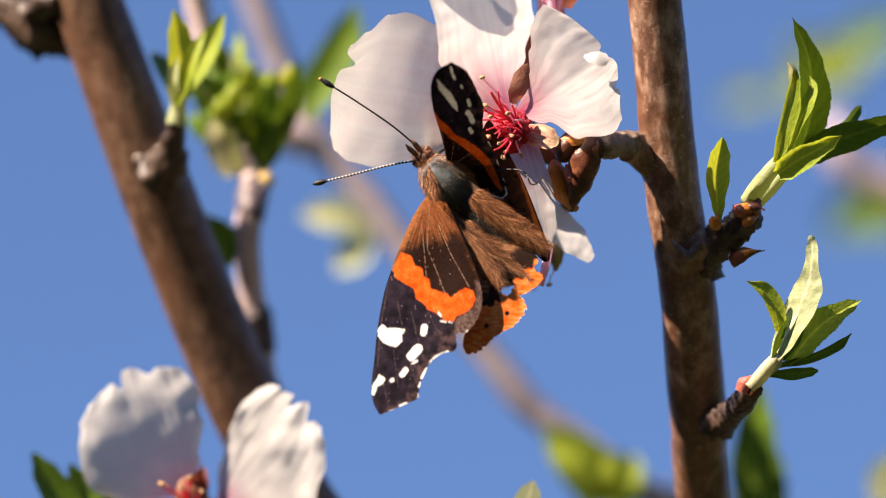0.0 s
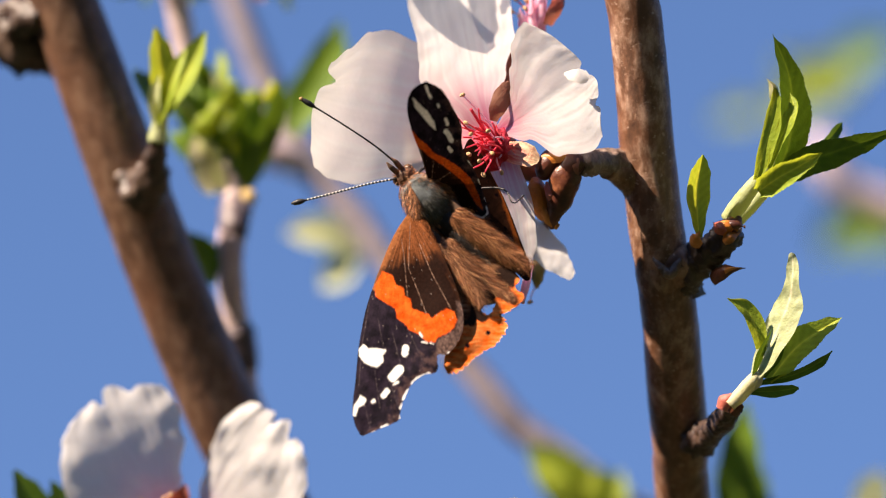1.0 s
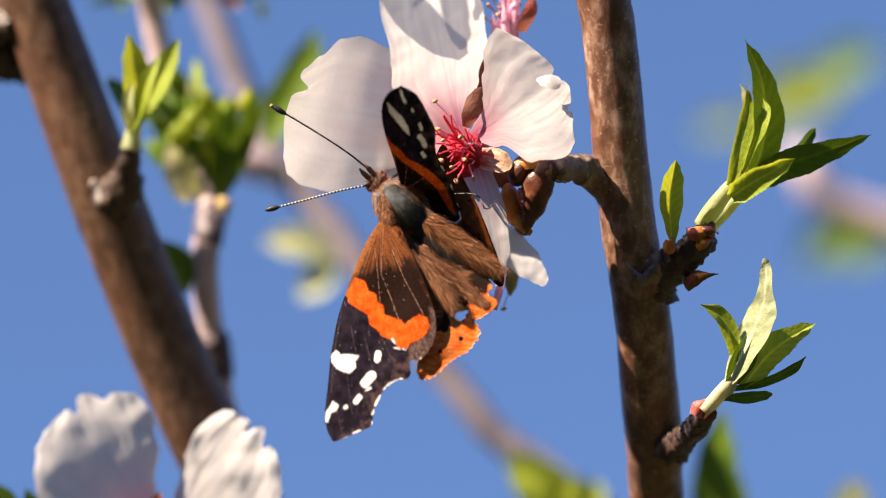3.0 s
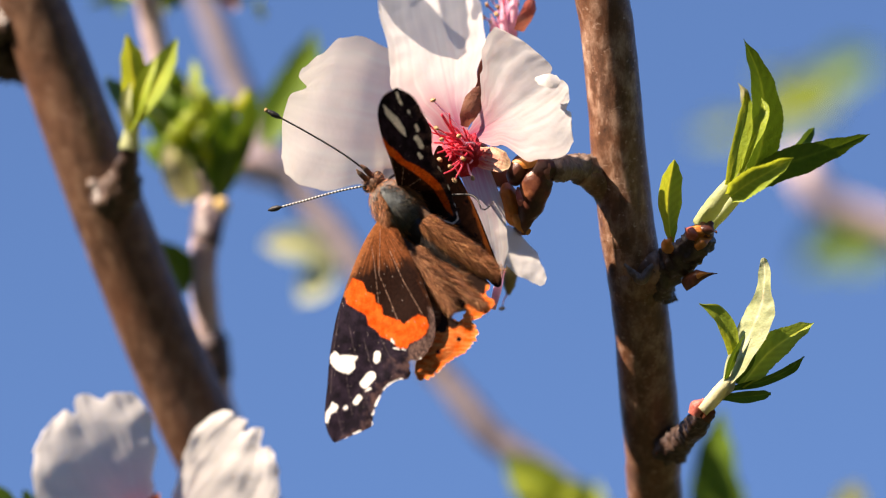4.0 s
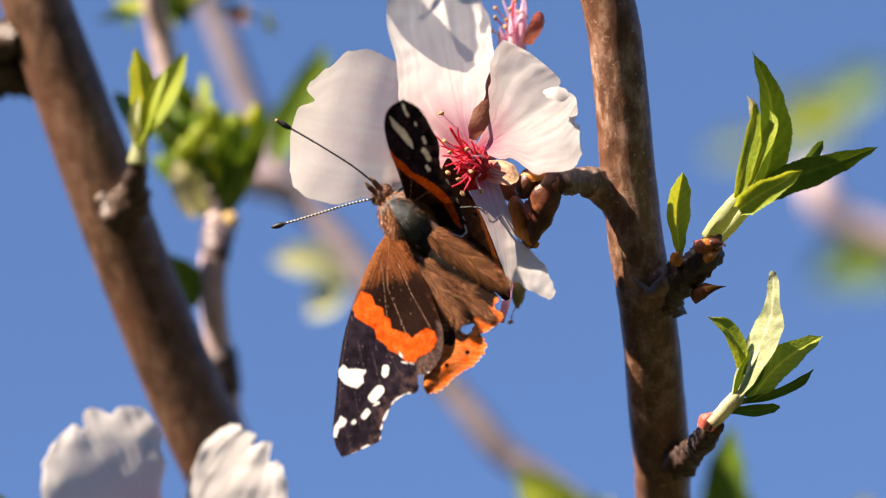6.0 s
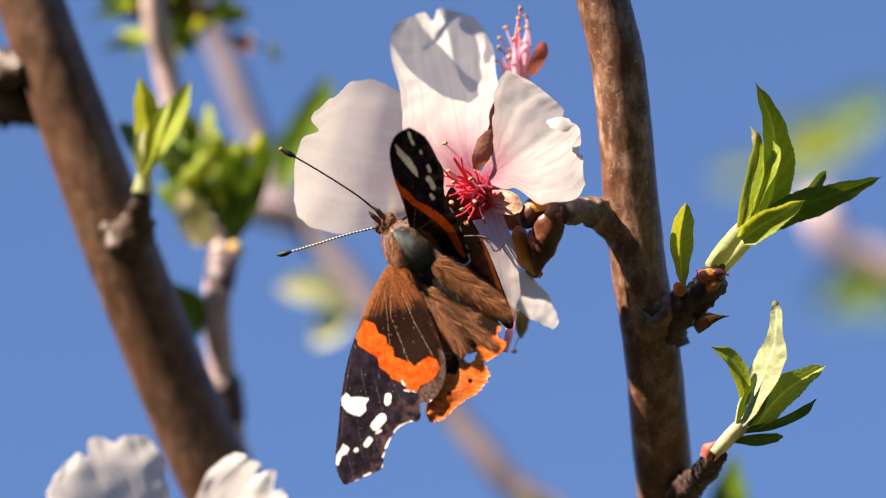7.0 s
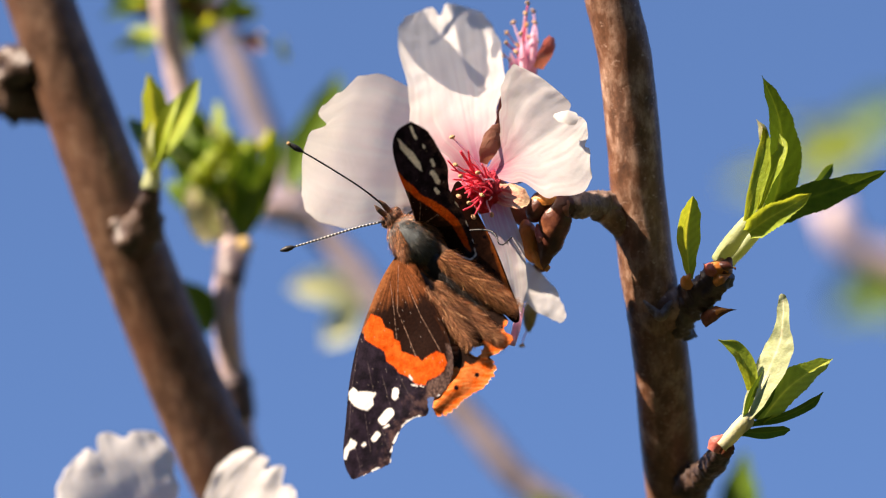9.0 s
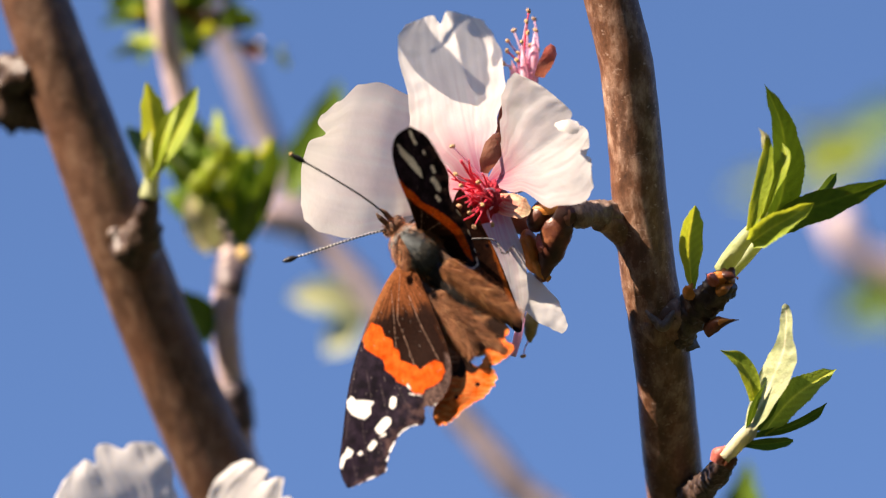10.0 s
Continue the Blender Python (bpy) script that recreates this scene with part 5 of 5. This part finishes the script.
    rear = [(-1.68, -2.66), (-0.08, -10.47)] + [(1.07, -16.40), (-0.42, -17.35), (-0.48, -19.13), (-2.88, -19.22), (-4.42, -18.61), (-5.09, -20.31), (-7.34, -20.79), (-9.50, -20.44), (-11.88, -19.74), (-13.94, -19.62), (-15.48, -19.00), (-15.15, -17.51)]
    edge = [(-15.57, -18.55), (-12.04, -19.57), (-9.50, -20.44), (-6.66, -20.59), (-4.29, -19.67), (-0.76, -19.07)]

    def hind_colour(x, y, u, v):
        d, s = near_line((x, y), edge)
        w = noise.noise(Vector((x, y, 4)))
        streak = noise.noise(Vector(((x + y) * 2.5, (x - y) * 0.5, 2)))
        c = blend(BROWN, (0.33, 0.18, 0.095), 0.5 + streak)
        c = blend(c, (0.022, 0.012, 0.009), (6.4 - d + w) / 1.2 if x > -9.5 else 0.0)
        c = blend(c, blend(ORANGE, (0.85, 0.30, 0.09), 0.4 + 1.2 * streak), (level([5.2, 4.9, 4.0, 3.2, 2.6], s) + 1.1 * w - d) / 0.25)
        for t in (0.2, 0.45, 0.68):
            i = t * 5
            a, b = edge[int(i)], edge[int(i) + 1]
            cx, cy = a[0] + (b[0] - a[0]) * (i % 1) + 1.2, a[1] + (b[1] - a[1]) * (i % 1) + 1.6
            c = blend(c, DARK, (0.42 - math.hypot(x - cx, y - cy)) / 0.15)
        if u > 0.55:
            c = blend(c, CREAM, (v - 0.985) * 90 * (noise.noise(Vector((u * 50, 1, 0))) > 0.05))
        return c

    hole = lambda c: math.hypot((c.x - ((-4.93, -16.52))[0]) / 1.0, (c.y - ((-4.93, -16.52))[1]) / 0.7) + 0.5 * noise.noise(c * 2) < 0.95
    part("left_hindwing", wing(lead, rear, lambda x, y, u, v: -0.9 - 0.36 * y + 0.3 * math.sin(v * 5) + 2.5 * min(1, max(0, (-x - 4) / 7)), hind_colour, 150, 110, hole, 0.35), WING, butterfly,
         "brown hindwing with a torn orange margin", (*((-2.07, -2.47)), 0.0))
    # right forewing, raised
    base = (1.92, 1.46)
    lead = [(1.80, 1.35), (3.97, 5.13), (5.68, 8.69), (7.58, 11.34), (9.65, 12.40), (11.90, 11.87)]
    rear = [(1.79, 0.90), (1.90, -2.27), (2.68, -5.92), (4.36, -7.96), (5.86, -5.58), (7.32, -2.69), (8.77, 1.62), (10.83, 3.87), (11.70, 6.21), (12.49, 9.36), (11.90, 11.87)]
    band = [(5.46, 9.34), (5.60, 8.50), (5.44, 7.06), (5.61, 5.50), (5.44, 3.95), (5.95, 2.60), (6.34, 1.03), (6.51, -0.54), (6.45, -2.09), (6.07, -3.52), (5.35, -5.05), (4.41, -6.58), (4.34, -5.35), (4.84, -3.81), (5.34, -2.05), (5.29, -0.38), (5.12, 1.18), (4.95, 2.52), (4.66, 3.97), (4.60, 5.42), (4.53, 6.65), (4.70, 8.09)]
    root = [(5.08, 9.52), (4.96, 6.19), (5.27, 2.18), (5.57, -1.84), (3.98, -6.12), (0.14, -4.76), (-0.67, 4.16)]
    dusk = [(3.47, 11.24), (4.96, 6.19), (5.27, 2.18), (5.57, -1.84), (4.46, -8.25), (-1.59, -6.37), (0.51, 2.90), (0.94, 5.66)]
    spots = [([(8.97, 11.63), (8.95, 10.85), (8.98, 8.74), (8.59, 6.98), (7.95, 6.06), (7.81, 7.01), (8.05, 8.94), (8.21, 10.49)], 0), ([(11.35, 11.38), (10.93, 10.56), (10.68, 9.79)], 0.17), ([(10.69, 8.41), (10.57, 8.08)], 0.13), ([(9.95, 6.11), (9.66, 5.51)], 0.24), ([(8.80, 4.93), (8.67, 4.27), (8.42, 3.50)], 0.36), ([(7.40, 2.98), (7.33, 2.49)], 0.26),
             ([(8.02, -0.31), (7.88, -1.08)], 0.12), ([(7.09, -3.22), (6.90, -3.72)], 0.14), ([(6.84, -4.10), (6.64, -4.82)], 0.1), ([(5.83, -5.68), (5.71, -6.12)], 0.12), ([(2.79, -5.08), (3.09, -6.31), (3.61, -7.33), (4.55, -7.42), (5.08, -6.60)], 0.09)]
    veins = [((1.92, 1.46), (4.92, 6.45)), ((2.02, 1.12), (5.22, 3.78)), ((2.02, 1.12), (5.11, 0.39))]
    col = forewing_colour(base, band, root, dusk, spots, [list(q) for q in veins], 2.0, None, 0.6)
    up = lambda x, y, u, v: 1.0 + 0.75 * max(0, 0.5 * (x - base[0]) + 0.75 * (y - base[1]) + 3 * u) + 0.15 * math.sin(v * 7)
    part("right_forewing", wing(lead, rear, up, col, 200, 110, None, 0.06), WING, butterfly, "raised black forewing with orange band and white spots", (*base, 1.0))
    lead = [(1.95, -0.92), (7.09, 0.60), (10.30, 1.62), (10.23, -0.41)]
    rear = [(1.32, -2.59), (1.09, -9.37), (1.19, -14.75), (1.35, -18.10), (2.85, -17.36), (4.91, -13.47), (7.47, -8.01), (8.98, -3.76), (10.23, -0.41)]

    def dusky(x, y, u, v):
        w = noise.noise(Vector((x, y, 0)))
        c = blend((0.035, 0.015, 0.01), (0.10, 0.036, 0.018), (v - 0.5) * 3 + w * 0.6)
        c = blend(c, (0.62, 0.15, 0.03), min((v - 0.76 + 0.06 * w) * 12, (0.955 - v) * 25))
        c = blend(c, DARK, (noise.noise(Vector((x * 1.6, y * 1.6, 6))) - 0.42) * 9)
        return blend(c, DARK, max((v - 0.97) * 30, (-14.5 - y) * 0.8))

    part("right_hindwing", wing(lead, rear, lambda x, y, u, v: -0.4 + 0.08 * y, dusky, 110, 70, None, 0.12), WING, butterfly, "dark reddish brown hindwing", (*((1.91, -2.05)), -1.0))
    for name, a, b, c, k in (("right_fold", (1.91, -2.05), (1.64, -9.73), (1.63, -16.52), 1.3), ("left_fold", (-3.1, -2.40), (-4.1, -10.31), (-3.6, -17.0), 2.1)):
        part(name, blade([(*a, 1.8 if k < 2 else 1.6), (*b, 3.4 if k < 2 else 3.2), (*c, 5.0)], [(0, 0.8), (0.5, k), (0.9, k * 0.7), (1, 0.2)], (0, 0, 1), 30, 16, cup=-0.3, ruffle=0.2), FOLD, butterfly, "hairy brown inner fold of the hindwing")
    # body
    part("abdomen", tube([(0.0, -3, -0.2), (-0.1, -7, 0.8), (-0.2, -12, 1.9), (-0.2, -16.0, 3.0)], [2.2, 1.8, 1.4, 0.5], 40, 24, 0.05, 0.8), BLACK, butterfly, "dark hairy abdomen")
    part("thorax", blob((0, 0, 0), (3.0, 4.3, 2.8), (0, 0, 1), 0.06, 0.5, 0, 30, 40), BODY, butterfly, "grey-blue thorax")
    head = part("head", blob((0.3, 4.5, -0.3), (1.55, 1.4, 1.4), (0, 0, 1), 0.08, 1.0), HEAD, butterfly, "brown furry head")
    for s in (-1, 1):
        part("eye", blob((0.3 + s * 1.2, 4.9, -0.4), (0.6, 0.75, 0.75)), EYE, head, "dark compound eye")
        part("palp", tube([(0.35 + s * 0.4, 5.8, 0.2), (0.4 + s * 0.5, 7.0, 0.8), (0.45 + s * 0.45, 7.8, 1.0)], [0.4, 0.38, 0.12], 10, 8), HEAD, head)

    def fur(name, count, where, length, material, seed):
        bm = bmesh.new()
        r = random.Random(seed)
        for _ in range(count):
            p, d = where(r)
            k = length * r.uniform(0.5, 1.2)
            s = Vector((r.uniform(-1, 1), r.uniform(-1, 1), r.uniform(-1, 1))).cross(d).normalized() * 0.015
            m = p + d * k * 0.55 + Vector((0, 0, 0.12 * k))
            e = p + d * k + Vector((r.uniform(-0.2, 0.2), r.uniform(-0.2, 0.2), -0.05 * k))
            a = [bm.verts.new(q) for q in (p - s, p + s, m + s * 0.7, m - s * 0.7, e)]
            bm.faces.new(a[:4])
            bm.faces.new((a[3], a[2], a[4]))
        part(name, bm, material, butterfly, kind="stuff")

    def on_thorax(r):
        d = Vector((r.gauss(0, 1), r.gauss(0, 1), abs(r.gauss(0, 1)))).normalized()
        if d.z > 0.6:
            d = Vector((d.x + (0.8 if d.x > 0 else -0.8), d.y - 0.3, d.z * 0.6)).normalized()
        return Vector((d.x * 3.2, d.y * 4.5, d.z * 2.8)), (d * 0.6 + Vector((0, -0.75, 0.1))).normalized()

    def on_abdomen(r):
        t = r.uniform(0.18, 1)
        w = r.uniform(-1.5, 1.5)
        c = Vector((-0.2 * t, -3 - 13 * t, -0.2 + 3.2 * t))
        k = 2.25 - 1.5 * t ** 2
        d = Vector((math.sin(w), 0, math.cos(w)))
        return c + d * k, (d * 0.45 + Vector((0.15 * math.sin(w), -0.9, 0))).normalized()

    def along(a, b, width, side, lift):
        a, b = Vector((*a, 0)), Vector((*b, 0))
        across = Vector((b.y - a.y, a.x - b.x, 0)).normalized() * side

        def f(r):
            t, q = r.random(), r.uniform(-1, 1)
            p = a.lerp(b, t) + across * q * width * (0.85 + 0.2 * math.sin(3 * t)) * (1 - 0.7 * t ** 4)
            return p + Vector((0, 0, lift - 1.5 * q * q + 3.2 * t)), ((b - a).normalized() + across * (0.5 * q + r.uniform(-0.3, 0.3)) + Vector((0, 0, r.uniform(0.0, 0.3)))).normalized()
        return f

    fur("thorax_fur", 900, on_thorax, 0.6, FUR_GREY, 1)
    def on_back(low, high, lift):
        def f(r):
            d = Vector((r.uniform(-1, 1), r.uniform(low, high), 0.8)).normalized()
            n = Vector((d.x / 3.0, d.y / 4.3, d.z / 2.8)).normalized()
            t = (Vector((0.25 * d.x, -1, 0)) - n * Vector((0.25 * d.x, -1, 0)).dot(n)).normalized()
            return Vector((d.x * 3.0, d.y * 4.3, d.z * 2.8)), (t + n * lift + Vector((r.uniform(-0.2, 0.2), 0, 0))).normalized()
        return f

    fur("down_fur", 4500, on_back(-0.6, 1.1, 0.2), 0.55, FUR_BLUE, 15)
    fur("back_fur", 3500, on_back(-1.6, 0.1, 0.35), 0.95, FUR_GREY, 14)
    fur("shoulder_fur", 1500, lambda r: (lambda p: (Vector((p[0].x * 1.0 + (1.2 if p[0].x > 0 else -1.2) * 0.6, p[0].y, p[0].z * 0.8)), p[1]))(on_back(-0.9, 0.9, 0.4)(r)), 0.9, FUR, 16)
    fur("collar_fur", 2600, on_thorax, 1.1, FUR, 11)
    fur("head_fur", 900, lambda r: (lambda d: (Vector((0.3, 4.5, -0.3)) + d * 1.4, (d + Vector((0, -0.2, 0.1))).normalized()))(Vector((r.gauss(0, 1), r.gauss(0, 1), abs(r.gauss(0, 1)))).normalized()), 0.7, FUR, 12)
    fur("abdomen_fur", 3200, on_abdomen, 0.9, FUR_BLACK, 2)
    fur("right_fold_fur", 6000, along((1.0, -3.78), (2.8, -15.95), 1.35, 1, 3.3), 2.0, FUR, 3)
    fur("left_fold_fur", 8000, along((-3.7, -6.22), (-2.0, -17.54), 2.0, 1, 2.6), 2.0, FUR_RED, 4)
    fur("inner_fold_fur", 5000, along((-3.19, -5.27), (-5.03, -14.97), 1.9, 1, 3.7), 1.7, FUR_RED, 6)
    fur("nape_fur", 1500, along((0.18, 3.56), (-2.50, -0.25), 0.9, 1, 1.7), 1.1, FUR, 5)
    # antennae, ringed black and white, with clubbed tips
    for name, pts, cap in (("upper_antenna", [(0.83, 5.9, 0.4), (0.5, 10.5, 2.2), (-0.6, 16.5, 3.2), (-1.94, 22.4, 4.0)], True),
                           ("lower_antenna", [(-0.68, 5.2, 0.4), (-4.3, 7.6, 0.5), (-9.2, 10.4, 0.2), (-13.75, 13.1, -0.2)], False)):
        line = spline(pts, 31)
        ant = part(name, tube(line[::2], [0.14, 0.13, 0.125, 0.125, 0.13], 40, 8), BLACK, butterfly, "thin ringed antenna with a black club", pts[0])
        part("club", tube(line[26:], [0.17, 0.36, 0.42, 0.34, 0.15], 16, 10), BLACK, ant, "black club", pts[0])
        if cap:
            part("club_tip", blob(line[-1], (0.3, 0.3, 0.3)), TIP, ant, "yellowish tip", pts[0])
        for i in range(2, 26) if not cap else ():
            a, b = line[i], line[i].lerp(line[i + 1], 0.42)
            part("ring", tube([a, b], [0.16, 0.16], 2, 8), WHITE, ant, "white ring", pts[0])
    part("leg", tube([(2.5, -1.0, -1.5), (*((8.22, -6.23)), 1.5), (*((7.90, -8.93)), 4.2), (*((9.81, -9.34)), 3.4)], [0.22, 0.17, 0.12, 0.09], 24, 8), BLACK, butterfly, "thin dark leg")
    part("leg", tube([(1.0, 2.5, -2.4), (2.2, 3.5, -5.0), (4.0, 3.0, -7.5)], [0.3, 0.24, 0.14], 16, 8), BLACK, butterfly, "thin dark leg")


butterfly_parts()


# seconds; shift of the body; small turns of the left wings, the raised right wings and the two antennae
STIR = [
    (0, 0.19, 0.12, -5.7, 1.5, -0.1, 4.3, 3.8, 0.8, -6.2, -0.8, -1.5, -6.1, -9.1, -2.1),
    (0.5, 0.23, -0.03, -3.8, 0.9, 0.1, 4.1, 3.6, 0.6, -6.1, -1.1, 0.1, -12.5, -19.3, -1.6),
    (1, 0.30, 0.03, -2.7, -0.2, -0.2, 1.0, -0.1, -0.5, -3.4, -0.5, -0.8, -1.2, -1.4, -2.2),
    (1.5, 0.04, 0.05, -2.0, 0.1, -0.1, 2.8, 0.7, -0.0, -0.7, -0.3, 0.8, -3.6, -5.3, -1.4),
    (2, 0.22, 0.09, -2.4, 0.3, -0.4, 1.8, 1.6, -0.1, -2.4, -0.3, -0.6, -3.5, -5.2, -1.5),
    (2.5, 0.39, 0.14, -3.4, -0.3, -0.4, 1.9, 2.5, 0.0, -5.1, -0.8, -0.8, -2.8, -4.0, -2.0),
    (4, 0.15, -0.16, -1.9, 1.9, 0.0, 2.9, 1.5, 0.7, -11.0, -2.3, 2.2, -10.0, -15.7, -0.2),
    (4.5, 0.12, -0.11, -1.7, 0.5, 0.6, 3.1, 3.2, 1.2, -10.6, -2.2, 1.9, -12.2, -19.4, 0.8),
    (5, 0.06, -0.19, 0.8, 0.6, 0.7, 1.4, -0.9, 0.2, -0.4, -0.4, 1.8, -2.8, -4.6, 0.6),
    (5.5, 0.22, -0.17, -0.3, 0.3, 0.4, 0.7, -0.7, 0.0, -2.5, -0.6, 1.2, -2.2, -3.6, 0.3),
    (7, 0.17, 0.04, -2.9, -0.5, 0.2, 1.7, 2.2, 0.3, -4.5, -0.8, 0.2, -6.3, -10.0, 0.5),
    (7.5, 0.14, -0.12, 0.5, -0.6, 0.7, 0.3, -0.4, 0.0, -1.5, -0.5, 1.2, -0.8, -1.6, 1.4),
    (8, 0.15, -0.13, -1.9, 0.7, 0.2, -0.9, -0.4, -0.2, -1.7, -0.5, 1.0, -2.1, -3.6, 1.1),
    (8.5, 0.17, -0.14, -2.9, -0.8, 0.5, -0.0, 0.9, 0.0, -1.8, -0.4, 0.8, -4.3, -6.8, 0.5),
    (9, 0.00, -0.00, 0.0, -0.0, -0.0, 0.0, 0.0, -0.0, -0.0, -0.0, -0.0, -0.0, -0.0, -0.0),
    (9.5, 0.06, 0.06, -0.9, -0.6, -0.1, -3.3, -1.9, -0.6, 5.9, 0.9, 0.6, 10.0, 15.3, 1.5),
    (10, 0.26, 0.19, -4.0, -1.5, -0.5, -3.4, -0.3, -0.7, 5.5, 0.8, 0.7, 6.5, 9.8, 1.8),
]


def motions():
    parts = {o.name: o for o in butterfly.children}
    rest = Vector(BUTTERFLY_AT)
    walk(butterfly, [(r[0], BASE @ Matrix.Translation((rest + Vector((r[1], 0, r[2]))) * MM) @ TURN) for r in STIR])
    for name, k in (("left_forewing", 3), ("left_hindwing", 3), ("right_forewing", 6), ("right_hindwing", 6), ("upper_antenna", 9), ("lower_antenna", 12)):
        ob = parts[name]
        at = ob.location.copy()
        soft = 0.4 if "hindwing" in name else 1.0
        walk(ob, [(r[0], pose(*at, r[k] * soft, r[k + 1] * soft, r[k + 2] * soft)) for r in STIR])


motions()
